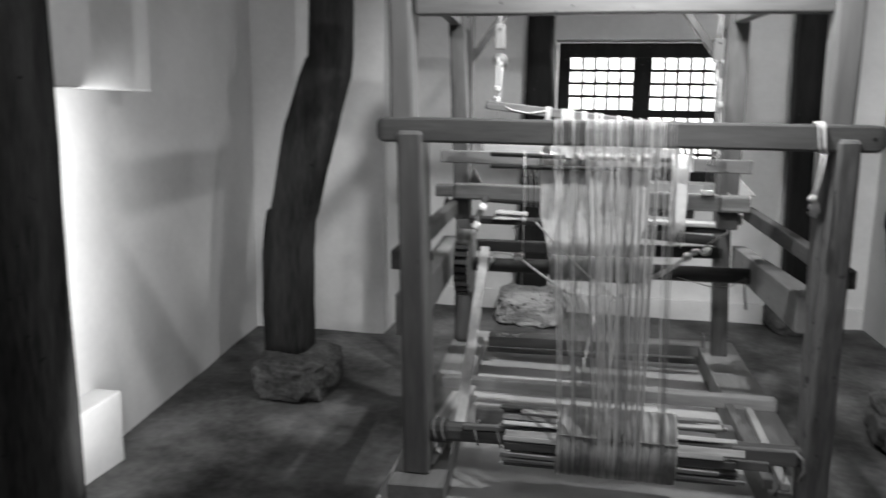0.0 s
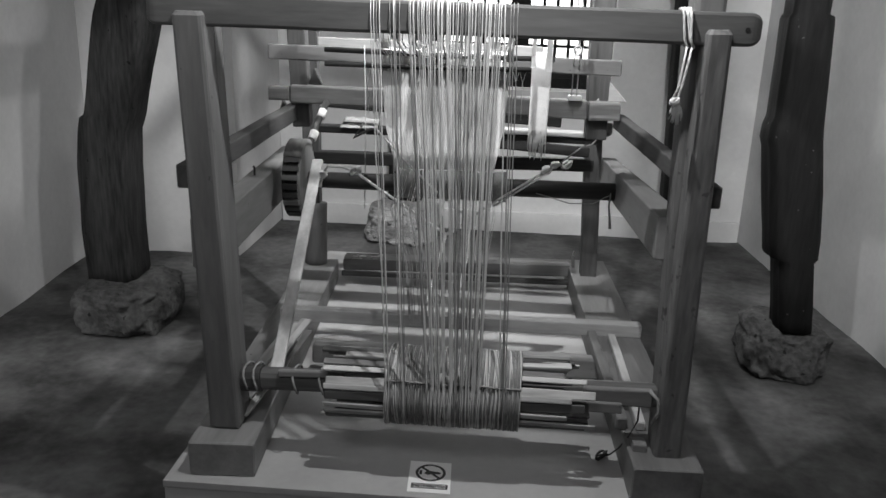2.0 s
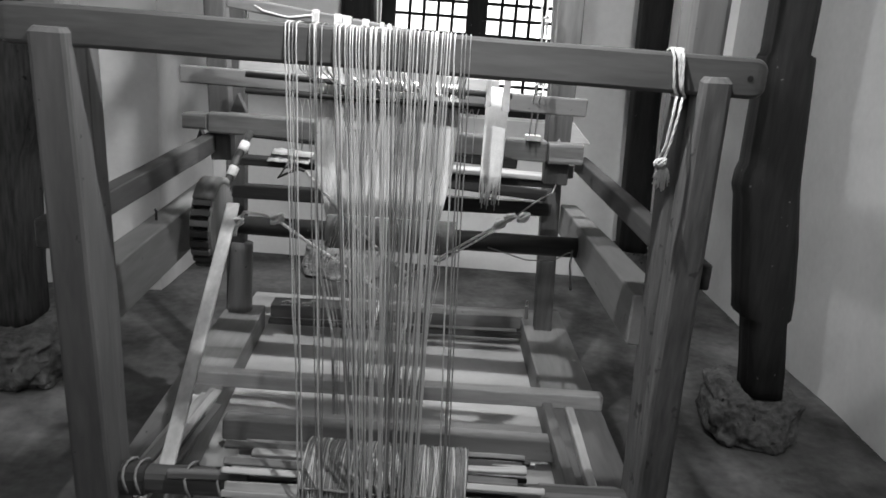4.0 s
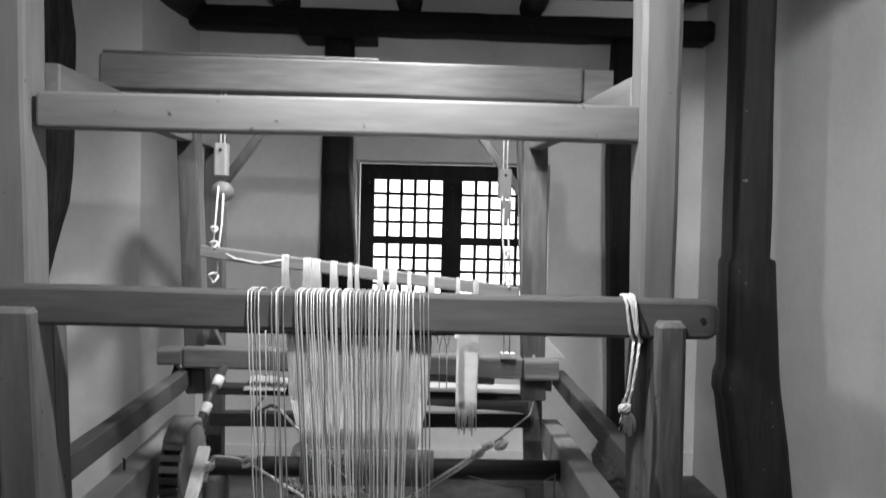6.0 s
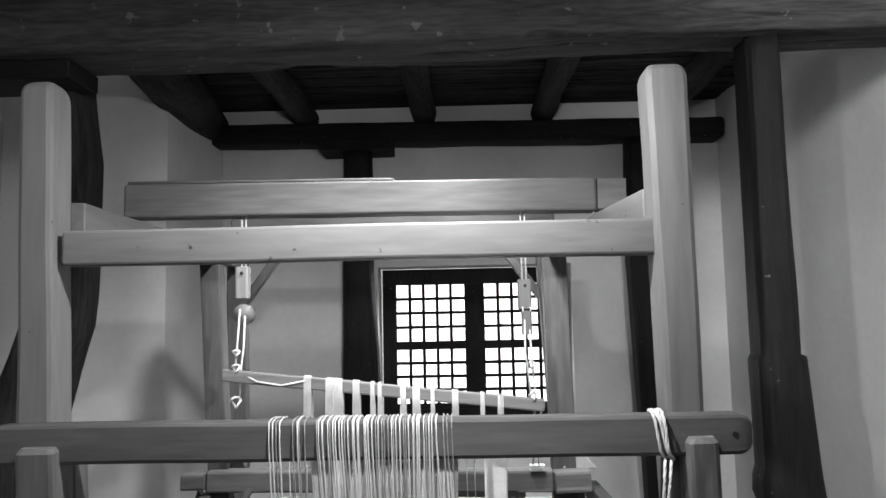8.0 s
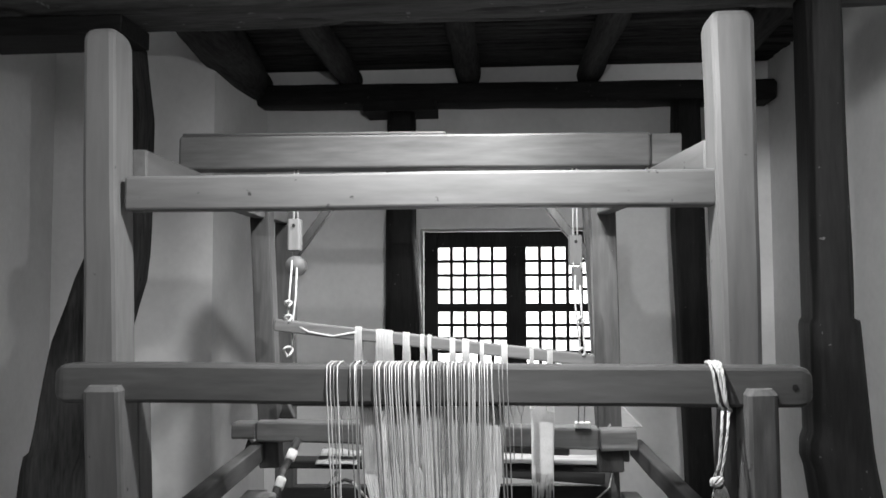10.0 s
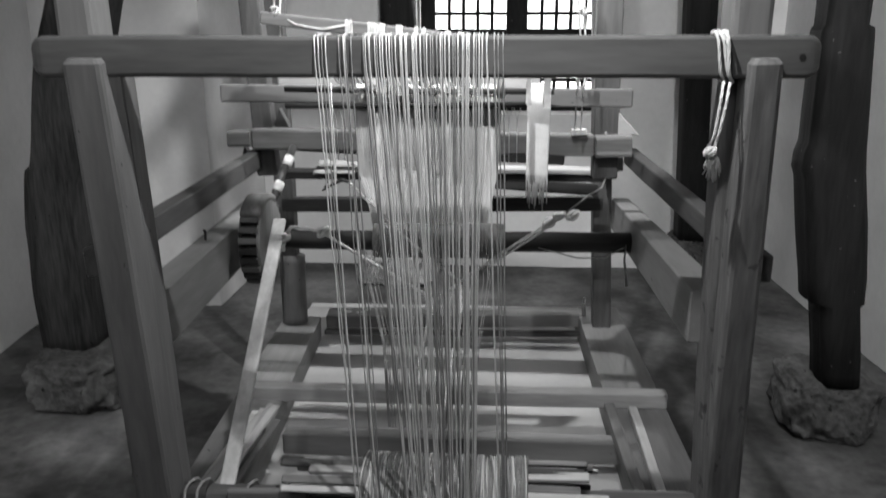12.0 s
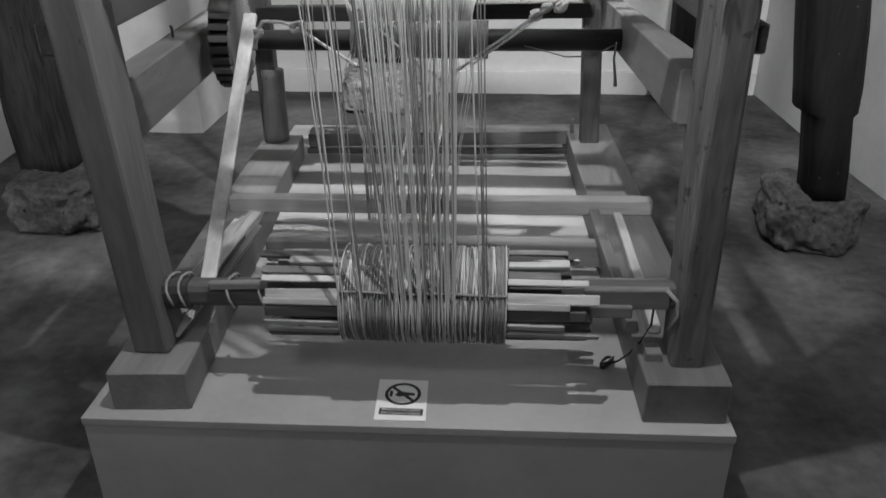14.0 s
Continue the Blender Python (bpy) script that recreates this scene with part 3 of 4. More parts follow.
part("wedge", wedge_bm(0.604, 3.585, 1.301, 0.132, 0.080, 0.06), PALE["x"], loom, "small pointed wooden wedge")
part("wedge", wedge_bm(-0.640, 3.615, 1.318, 0.06, 0.07, 0.04), UMBER["x"], loom, "small pointed wooden wedge")
part("wedge", wedge_bm(-0.775, 3.60, 1.17, 0.06, 0.08, 0.04), BROWN["x"], loom)
timber("heddle_bar", (-0.755, 3.33, 1.462), (0.594, 3.33, 1.449), 0.03, 0.058, OLD, "x", "flat heddle bar")
timber("heddle_bar", (-0.57, 3.36, 1.497), (0.30, 3.36, 1.492), 0.02, 0.05, PALE, "x", "pale upper heddle lath")
for a, b in (((-0.516, 3.245, 1.480), (0.338, 3.245, 1.475)), ((-0.516, 3.245, 1.428), (0.306, 3.245, 1.436))):
    part("heddle_rod", tube_bm([a, ((a[0] + b[0]) / 2, 3.247, (a[2] + b[2]) / 2 - 0.003), b], 0.0095, 8), UMBER["x"], loom, "dark round heddle rod", True)
# cross members in the rear half
timber("lay_batten", (-0.625, 3.75, 1.235), (0.42, 3.75, 1.19), 0.03, 0.048, UMBER, "x", "dark sloping batten")
timber("rear_bar", (-0.70, 3.88, 1.100), (0.60, 3.88, 1.100), 0.11, 0.030, UMBER, "x")
# Pale strip added where light falls on the rear bar's right half.
timber("rear_lath", (0.06, 3.86, 1.128), (0.60, 3.86, 1.126), 0.09, 0.022, PALE, "x", "pale strip added for the lit top of the rear bar")
timber("rear_board", (-0.30, 4.0, 1.075), (0.585, 4.0, 1.022), 0.02, 0.05, UMBER, "x")
timber("rear_bar", (-0.78, 4.06, 0.93), (0.62, 4.06, 0.953), 0.05, 0.062, UMBER, "x")
bm = bmesh.new()
bmesh.ops.create_grid(bm, x_segments=14, y_segments=8, size=0.5)
for v in bm.verts:
    p = v.co.copy()
    v.co = V(-0.476 + p.x * 0.165, 3.80 + p.y * 0.13, 1.127 + 0.03 * (p.y + 0.5) + 0.008 * noise.noise(V(p.x * 5, p.y * 5, 1)))
bmesh.ops.solidify(bm, geom=bm.faces[:], thickness=0.004)
tagged(part("folded_cloth", bm, LINEN, None, "", True), label="small crumpled white cloth lying on the rear bar", category="cloth")

# ---- cloth roller and ratchet wheel ----
part("cloth_roller", log_bm((-0.60, 3.22, 0.990), (0.60, 3.22, 0.998), 0.032, 0.034, rough=0.06), UMBER["x"], loom, "dark round cloth roller", True)
part("roller_wrap", log_bm((-0.235, 3.22, 0.992), (0.19, 3.22, 0.996), 0.056, 0.058, sides=20, rough=0.05), YARN_DARK, loom, "rolled brown cloth", True)


WY, WZ = 3.20, 0.996
wheel = part("ratchet_wheel", log_bm((-0.633, WY, WZ), (-0.585, WY, WZ), 0.130, 0.130, sides=40, steps=2, rough=0.0), UMBER["x"], loom, "thick dark wooden ratchet wheel with a pale worn face")
part("wheel_face", log_bm((-0.585, WY, WZ), (-0.577, WY, WZ), 0.134, 0.128, sides=40, steps=1, rough=0.0), TAN["z"], wheel, "paler round side board")
part("wheel_face", log_bm((-0.641, WY, WZ), (-0.633, WY, WZ), 0.140, 0.140, sides=40, steps=1, rough=0.0), UMBER["z"], wheel)


def arc_bm(x0, x1, r0, r1, a0, a1, steps):
    """A block bent round the wheel's axle, between two angles from the top."""
    bm, rings = bmesh.new(), []
    for k in range(steps + 1):
        q = a0 + (a1 - a0) * k / steps
        y, z = math.sin(q), math.cos(q)
        rings.append([bm.verts.new((x, WY + y * r, WZ + z * r)) for x, r in ((x0, r0), (x1, r0), (x1, r1), (x0, r1))])
    for a, b in zip(rings, rings[1:]):
        for k in range(4):
            bm.faces.new((a[k], a[(k + 1) % 4], b[(k + 1) % 4], b[k]))
    bm.faces.new(rings[0])
    bm.faces.new(rings[-1])
    return bm


for k in range(21):
    q0 = 0.72 + k * (2 * math.pi - 1.62) / 20
    part("tooth", arc_bm(-0.639, -0.581, 0.126, 0.148, q0 - 0.065, q0 + 0.065, 2), (BROWN if k % 3 else OLD)["x"], wheel)
part("wheel_cap", arc_bm(-0.641, -0.578, 0.125, 0.152, -0.80, 0.62, 12), TAN["y"], wheel, "pale worn cap over the rim", True)
part("nail", tube_bm([(-0.728, 3.02, 1.02), (-0.727, 3.018, 1.066), (-0.732, 3.017, 1.070)], 0.004, 6), IRON, loom, "bent iron nail")
rod = part("lever_rod", tube_bm([(-0.605, 3.34, 1.095), (-0.592, 3.42, 1.175), (-0.565, 3.50, 1.262)], 0.014, 10), BROWN["z"], loom, "dark lever rod with white ties", True)
for t in (0.25, 0.72):
    c = V(-0.605, 3.34, 1.095).lerp(V(-0.565, 3.50, 1.262), t)
    part("tie", log_bm(c - V(0.003, 0.012, 0.013), c + V(0.003, 0.012, 0.013), 0.0185, 0.0185, steps=2, rough=0.1), ROPE, rod, "white cotton tie", True)
# pale flat stick from the wheel to the warp beam, slats stored on the sill
timber("lever_stick", (-0.505, 3.07, 1.095), (-0.492, 2.41, 0.545), 0.040, 0.014, PALE, "y", "pale flat wooden lever")
for i, (xa, ya, za, xb, yb, zb, w, m) in enumerate(((-0.655, 2.50, 0.42, -0.615, 3.06, 0.44, 0.035, PALE), (-0.625, 2.52, 0.455, -0.585, 3.04, 0.46, 0.03, PALE), (-0.60, 2.46, 0.43, -0.555, 3.02, 0.49, 0.022, BARK),
                                                    (-0.575, 2.50, 0.47, -0.53, 2.99, 0.50, 0.028, PALE), (-0.60, 2.40, 0.408, -0.545, 2.92, 0.44, 0.04, PALE), (-0.565, 2.55, 0.43, -0.515, 2.95, 0.47, 0.025, OLD))):
    tagged(part("slat", beam_bm((xa, ya, za), (xb, yb, zb), w, 0.009, steps=5, seed=i * 2.0), m["y"]), label="thin pale split wooden slat lying on the loom sill", category="slat", group="slats stored on the sill")

# ---- warp beam: axle, slats and wound yarn ----
AY, AZ, AR = 2.415, 0.545, 0.112
axle = timber("warp_beam_axle", (-0.635, AY, 0.533), (0.655, AY, 0.560), 0.060, 0.064, WEATHERED, "x", "grey worn squared warp beam axle", bev=0.01, roundness=0.008)
timber("axle_sleeve", (0.43, AY - 0.004, 0.559), (0.632, AY - 0.004, 0.563), 0.064, 0.054, TAN, "x", "", axle)
timber("axle_slip", (0.40, AY - 0.040, 0.530), (0.545, AY - 0.040, 0.532), 0.014, 0.034, OLD, "x", "", axle, steps=3)
timber("axle_collar", (-0.625, AY - 0.002, 0.533), (-0.53, AY - 0.002, 0.535), 0.074, 0.078, BROWN, "x", "", axle, steps=3, bev=0.016, roundness=0.01)
timber("axle_slip", (-0.475, AY - 0.028, 0.568), (-0.275, AY - 0.026, 0.576), 0.02, 0.022, OLD, "x", "", axle, steps=3)
for x in (-0.575, -0.545, -0.425, -0.345):
    ring = bmesh.new()
    pts = [(x + 0.006 * math.sin(q * 2), AY + 0.043 * math.cos(q), 0.538 + 0.044 * math.sin(q)) for q in (2 * math.pi * k / 14 for k in range(15))]
    part("cord_tie", tube_into(ring, pts, 0.0035, 6), YARN_DARK, axle, "twisted cord tie", True)
random.seed(11)
for k in range(24):
    q = 2 * math.pi * k / 24 + random.uniform(-0.05, 0.05)
    c, s = math.cos(q), math.sin(q)
    r = AR - 0.012 + random.uniform(-0.010, 0.004)
    xa, xb = -0.30 + random.uniform(-0.045, 0.05), 0.425 + random.uniform(-0.06, 0.045)
    part("slat", beam_bm((xa, AY + c * r, AZ + s * r - 0.004), (xb, AY + c * r * random.uniform(0.96, 1.04), AZ + s * r + random.uniform(-0.006, 0.004)), random.uniform(0.013, 0.027), random.uniform(0.006, 0.014),
                         up=(0, c, s), bev=0.003, steps=9, wobble=0.004, seed=k * 1.7), (PALE if k % 4 == 1 else BARK if k % 3 else WEATHERED)["x"], axle)
part("yarn_core", log_bm((-0.14, AY, AZ), (0.245, AY, AZ), AR - 0.001, AR - 0.001, sides=28, rough=0.03), LINEN, axle, "", True)
for which, material in ((0, YARN), (1, YARN_DARK), (2, YARN_DARK)):
    bm = bmesh.new()
    random.seed(30 + which)
    for k in range(100 if which else 90):
        x, r = random.uniform(-0.142, 0.247), AR + random.uniform(0.0005, 0.007)
        skew, ph = random.gauss(0, 0.007), random.uniform(0, 6.28)
        pts = [(x + skew * math.sin(q + ph), AY + r * math.cos(q), AZ + r * math.sin(q)) for q in (2 * math.pi * j / 22 for j in range(23))]
        tube_into(bm, pts, random.uniform(0.0013, 0.0021), 4, None, False)
    part("wound_yarn", bm, material, axle, "brown and pale yarn wound round the warp beam", True, "stuff")
part("winding_cord", tube_bm([(-0.143 + 0.39 * i / 12, AY - (AR + 0.009) * math.cos(0.5), AZ + (AR + 0.009) * math.sin(0.5) + 0.002 * math.sin(i)) for i in range(13)], 0.003, 6), YARN_DARK, axle, "", True)

# ---- warp threads over the front beam ----
random.seed(5)
xs = []
for lo, hi, n in ((-0.193, -0.168, 4), (-0.147, -0.115, 4), (-0.098, 0.135, 40), (0.142, 0.178, 4)):
    xs += [lo + (hi - lo) * (i + random.uniform(-0.35, 0.35)) / max(1, n - 1) for i in range(n)]
TILT_A, TILT_B = V(-0.507, 3.0, 1.693), V(0.429, 3.0, 1.589)
GROUPS = [-0.254, -0.19, -0.165, -0.113, -0.066, -0.045, 0.022, 0.06, 0.107, 0.172, 0.25, 0.302]


def tilt_at(x):
    return TILT_A.lerp(TILT_B, (x + 0.507) / 0.936)


for i, x in enumerate(xs):
    mid = sum(xs[i // 4 * 4:i // 4 * 4 + 4]) / len(xs[i // 4 * 4:i // 4 * 4 + 4])
    x = mid + (x - mid) * 0.8
    f = (mid + 0.193) / 0.371
    low = -0.148 + f * 0.36 + 0.010 * noise.noise(V(mid * 90, 0, 3)) + (x - mid) * 0.5 + random.uniform(-0.002, 0.002)
    if 0.25 < f < 0.9:
        low = 0.04 + (low - 0.04) * 0.72
    light = random.random() < (0.55 if f > 0.1 else 0.6)
    r = random.uniform(0.0014, 0.0021)
    pts = [(x, 2.352, 1.6435), (x, 2.318, 1.6445), (x, 2.289, 1.640), (x, 2.286, 1.60)]
    for j in range(1, 10):
        t = j / 9
        pts.append((x + (low - x) * t + 0.003 * noise.noise(V(x * 40, t * 3, 0)), 2.286 + 0.012 * t + 0.012 * math.sin(t * math.pi) * random.uniform(-0.6, 0.6), 1.60 - 1.0 * t))
    wrap, drift = AR + random.uniform(0.008, 0.012), random.uniform(-0.012, 0.012)
    for j in range(6):
        q = 0.25 - 0.2 * j
        pts.append((low + drift * (j + 1) / 6, AY - wrap * math.cos(q), AZ + wrap * math.sin(q)))
    part("warp_thread", tube_bm(pts, r, 5), YARN if light else YARN_DARK, loom, "", True)
    pts = [(x, 2.352, 1.6435), (x * 1.05, 2.42, 1.615), (x * 1.2 - 0.03, 2.8, 1.53), (x * 1.25 - 0.045, 3.24, 1.465)]
    part("warp_thread", tube_bm(pts, 0.0016, 5), YARN, loom, "", True)
# suspended tilting bar and its yarn bands
tilt = timber("suspended_bar", TILT_A, TILT_B, 0.022, 0.036, TAN, "x", "pale wooden bar hanging aslant on cords")


def band_bm(g, wide, drop):
    """A ribbed band of yarn over the bar, its two sides hanging down."""
    bm = bmesh.new()
    ribs = 12
    rows = []
    for y, dz, spread in ((3.016, -drop, 1.25), (3.0145, -0.06, 1.1), (3.0145, 0.016, 1.0), (3.0, 0.0215, 1.0), (2.9865, 0.016, 1.0), (2.985, -0.04, 1.05), (2.983, -drop * 0.7, 1.15), (2.982, -drop, 1.3)):
        row = []
        for k in range(ribs * 2 + 1):
            f = k / (ribs * 2) - 0.5
            x = g + f * wide * spread
            bulge = 0.0018 * (k % 2) + 0.0025 * noise.noise(V(g * 30 + k, dz * 20, 0))
            out = 1 if y < 3.0 else -1
            row.append(bm.verts.new((x, y - out * bulge, tilt_at(g + f * wide).z + dz + (bulge if dz > 0.02 else 0))))
        rows.append(row)
    for a, b in zip(rows, rows[1:]):
        for k in range(ribs * 2):
            bm.faces.new((a[k], a[k + 1], b[k + 1], b[k]))
    bmesh.ops.solidify(bm, geom=bm.faces[:], thickness=0.0012)
    return bm


for g in GROUPS:
    part("yarn_band", band_bm(g, random.uniform(0.010, 0.026), random.uniform(0.13, 0.17)), YARN, tilt, "white yarn band tied round the bar", True)

# ---- heddle curtain and cloth behind the beam ----
for which, n, material in ((0, 760, YARN), (1, 50, YARN_DARK)):
    bm = bmesh.new()
    random.seed(60 + which)
    for k in range(n):
        x = random.uniform(-0.300, 0.172)
        pts = [(x, 3.26 + random.uniform(-0.012, 0.012), 1.495), (x + random.uniform(-0.003, 0.003), 3.262, 1.40), (x * 0.97, 3.265, 1.22), (x * 0.85 - 0.003, 3.262, 1.10 + random.uniform(-0.02, 0.02)), (x * 0.80 - 0.006, 3.255, 1.03)]
        tube_into(bm, pts, random.uniform(0.0008, 0.0014), 4)
    part("heddle_threads", bm, material, loom, "curtain of fine pale heddle threads", True, "stuff")
bm = bmesh.new()
random.seed(71)
for k in range(60):
    x = random.uniform(-0.235, 0.15)
    tube_into(bm, [(x * 0.9, 3.19, 1.05), (x, 3.02, 0.93 + 0.01 * math.sin(k)), (x * 0.7 + 0.02, 2.75, 0.82), (x * 0.55 + 0.03, 2.52, 0.69)], 0.0011, 4)
part("lower_threads", bm, YARN_DARK, loom, "thin loose lower yarns", True, "stuff")
# loose hank of yarn at the side of the heddles
bm = bmesh.new()
random.seed(81)
for k in range(44):
    x = 0.256 + 0.070 * k / 43
    end = random.uniform(1.10, 1.18)
    tube_into(bm, [(x, 3.232, 1.50), (x, 3.222, 1.47), (x + 0.001, 3.228, 1.35), (0.29 + (x - 0.29) * 0.95, 3.23, 1.22), (0.29 + (x - 0.29) * 0.9 + random.uniform(-0.006, 0.006), 3.23, end)], 0.0016, 4)
part("yarn_hank", bm, YARN, loom, "pale hank of yarn with a frayed end", True, "stuff")
for x in (-0.355, -0.335, -0.31, 0.20, 0.225):
    part("heddle_cord", tube_bm([(x - 0.012, 3.25, 1.43), (x, 3.25, 1.385), (x + 0.002, 3.26, 1.25 if x < 0.3 else 1.15)], 0.0016, 5), YARN, loom, "", True)
    part("heddle_cord", tube_bm([(x + 0.012, 3.25, 1.43), (x, 3.25, 1.385)], 0.0014, 5), YARN, loom, "", True)
part("hanging_cord", tube_bm([(-0.365, 3.24, 1.50), (-0.362, 3.23, 1.40), (-0.36, 3.24, 1.28), (-0.361, 3.24, 0.88)], 0.002, 5), YARN, loom, "", True)


# two cords that come down to a small pale weight on the breast beam
for x in (0.412, 0.432):
    part("hanging_cord", tube_bm([(x + 0.004, 3.10, 1.60), (x, 3.30, 1.465), (x + 0.016, 3.45, 1.38), (x + 0.024, 3.545, 1.322)], 0.0022, 6), YARN, loom, "", True)
part("cord_weight", box_bm(0.424, 0.478, 3.535, 3.575, 1.303, 1.324, 0.003), CARD, loom, "small white block under two cords")
# thin cord that hangs in a loop under the cloth roller
part("hanging_cord", tube_bm([(0.30, 3.19, 0.985), (0.356, 3.185, 0.972), (0.428, 3.185, 0.953), (0.515, 3.185, 0.956), (0.565, 3.19, 0.985), (0.578, 3.185, 0.99)], 0.0022, 6), YARN_DARK, loom, "", True)
part("hanging_cord", tube_bm([(0.578, 3.18, 1.0), (0.574, 3.175, 0.95), (0.582, 3.175, 0.90), (0.586, 3.175, 0.865)], 0.0026, 6, 0.006), YARN_DARK, loom, "frayed hanging cord end", True)
# rounded foot block of the rear post and the splinters beside it
# The foot's paler wood holds the light that falls on the lower post.
part("post_foot", log_bm((-0.745, 4.045, 0.385), (-0.738, 4.05, 0.70), 0.055, 0.05, sides=18, steps=10, rough=0.10, seed=3.0), OLD["z"], loom, "rounded worn foot of the rear post", True)
random.seed(23)
for k in range(9):
    x, y, a = random.uniform(-0.60, -0.42), random.uniform(4.10, 4.19), random.uniform(-0.5, 0.5)
    d = V(math.cos(a), math.sin(a), 0) * random.uniform(0.012, 0.03)
    chip = part("wood_chip", beam_bm(V(x, y, 0.3985) - d, V(x, y, 0.4005) + d, random.uniform(0.006, 0.012), 0.005, bev=0.001, steps=1, wobble=0.001, seed=k), PALE["x"])
    tagged(chip, label="pale splinter of wood lying on the loom stretcher", category="wood chip", group="splinters on the stretcher")


# ---- pulleys on cords ----
def pulley(x, zt, tall, wheel_r, bar_x, small_block=False):
    p = timber("pulley_block", (x, 3.065, zt - tall), (x, 3.065, zt), 0.040, 0.036, TAN, "z", "pale wooden pulley block on a cord", up=Y, steps=2, bev=0.006)
    if small_block:
        timber("lower_block", (x + 0.004, 3.06, zt - tall - 0.075), (x + 0.004, 3.06, zt - tall - 0.004), 0.030, 0.03, TAN, "z", "", p, up=Y, steps=2, bev=0.005)
        for dx in (-0.009, 0.014):
            part("cord_loop", tube_bm([(x + dx, 3.044, zt - tall + 0.006), (x + dx, 3.038, zt - tall - 0.004), (x + dx, 3.044, zt - tall - 0.014)], 0.0028, 6), ROPE, p, "", True)
    else:
        part("sheave", log_bm((x + 0.004, 3.048, zt - tall - 0.045), (x + 0.004, 3.082, zt - tall - 0.045), wheel_r, wheel_r, sides=20, steps=2, rough=0.02), OLD["y"], p, "", True)
    part("hole", log_bm((x, 3.044, zt - 0.02), (x, 3.05, zt - 0.02), 0.005, 0.005, steps=1), BLACK, p)
    for dx in (-0.006, 0.006):
        part("cord", tube_bm([(x + dx, 3.07, 2.185), (x + dx, 3.07, zt - 0.01)], 0.0028, 6), ROPE, p, "", True)
    b = tilt_at(bar_x)
    part("cord", tube_bm([(x - 0.004, 3.046, zt - tall - 0.03), (x - 0.006, 3.03, zt - tall - 0.12), (bar_x, 3.0, b.z + 0.024)], 0.003, 6), ROPE, p, "", True)
    part("cord", tube_bm([(x + 0.010, 3.05, zt - tall - 0.05), (x + 0.012, 3.03, zt - tall - 0.14), (bar_x + 0.014, 3.01, b.z + 0.02), (bar_x + 0.008, 3.02, b.z - 0.07)], 0.003, 6), ROPE, p, "", True)
    for z, r in ((b.z + 0.022, 0.008), (b.z - 0.075, 0.011), (zt - tall - 0.16, 0.007)):
        kn = bmesh.new()
        tube_into(kn, [(bar_x + 0.004 + r * math.cos(q) * (1 + 0.2 * math.sin(3 * q)), 3.0 + 0.012 * math.sin(2 * q) - 0.006, z + r * 1.4 * math.sin(q)) for q in (k * 0.55 for k in range(13))], 0.0035, 6)
        part("knot", kn, ROPE, p, "", True)
    return p


pulley(-0.464, 2.012, 0.098, 0.030, -0.468)
pulley(0.386, 1.956, 0.09, 0.026, 0.39, True)
part("cord", tube_bm([(-0.465, 3.0, 1.705), (-0.40, 2.985, 1.672), (-0.33, 2.985, 1.66), (-0.262, 2.985, 1.672)], 0.003, 6), ROPE, loom, "", True)


# ---- ropes ----
def twisted(name, pts, r, label="", fray=False):
    bm = bmesh.new()
    pts = [Vector(p) for p in pts]
    fine = []
    for a, b in zip(pts, pts[1:]):
        n = max(2, int((b - a).length / 0.008))
        fine += [a.lerp(b, i / n) for i in range(n)]
    fine.append(pts[-1])
    for ph in (0, 2.1, 4.2):
        line = []
        for i, p in enumerate(fine):
            d = (fine[min(i + 1, len(fine) - 1)] - fine[max(i - 1, 0)]).normalized()
            a = d.cross(V(0.3, 1, 0.2)).normalized()
            b = d.cross(a)
            q = ph + i * 0.8
            line.append(p + (a * math.cos(q) + b * math.sin(q)) * r * 0.55)
        tube_into(bm, line, r * 0.6, 6)
    return part(name, bm, ROPE, loom, label, True)


def lump(name, c, r, seed):
    bm = bmesh.new()
    random.seed(seed)
    for k in range(4):
        a, b = random.uniform(0, 3), random.uniform(0, 3)
        tube_into(bm, [V(*c) + V(r * math.cos(q + a), 0.7 * r * math.sin(q * 1.0 + b), r * 0.8 * math.sin(q + a * 2)) for q in (j * 0.6 for j in range(11))], r * 0.32, 6)
    return part(name, bm, ROPE, loom, "", True)


twisted("rope", [(-0.485, 3.03, 1.045), (-0.455, 3.01, 1.085), (-0.40, 3.0, 1.085), (-0.36, 3.01, 1.07), (-0.27, 3.04, 1.0), (-0.17, 3.07, 0.93), (-0.03, 3.1, 0.83)], 0.005, "white twisted cotton rope")
twisted("rope", [(-0.485, 3.03, 1.045), (-0.49, 3.02, 1.005)], 0.008)
lump("knot", (-0.355, 3.008, 1.072), 0.016, 3)
lump("knot", (-0.478, 3.02, 1.05), 0.014, 4)
twisted("rope", [(-0.30, 3.15, 1.20), (-0.20, 3.13, 1.10), (-0.05, 3.11, 0.97), (0.054, 3.10, 0.895)], 0.004, "white twisted cotton rope")
twisted("rope", [(0.054, 3.10, 0.895), (0.18, 3.09, 0.99), (0.30, 3.08, 1.075), (0.375, 3.076, 1.12)], 0.0045, "white twisted cotton rope")
twisted("rope", [(0.14, 3.10, 0.945), (0.30, 3.07, 1.065), (0.34, 3.07, 1.10)], 0.0035)
for c, r, s in (((0.325, 3.075, 1.095), 0.017, 5), ((0.352, 3.075, 1.115), 0.014, 6), ((0.395, 3.07, 1.12), 0.016, 7)):
    lump("knot", c, r, s)
part("cord", tube_bm([(0.375, 3.076, 1.125), (0.44, 3.06, 1.185), (0.50, 3.25, 1.17), (0.56, 3.60, 1.14)], 0.003, 6), YARN_DARK, loom, "", True)
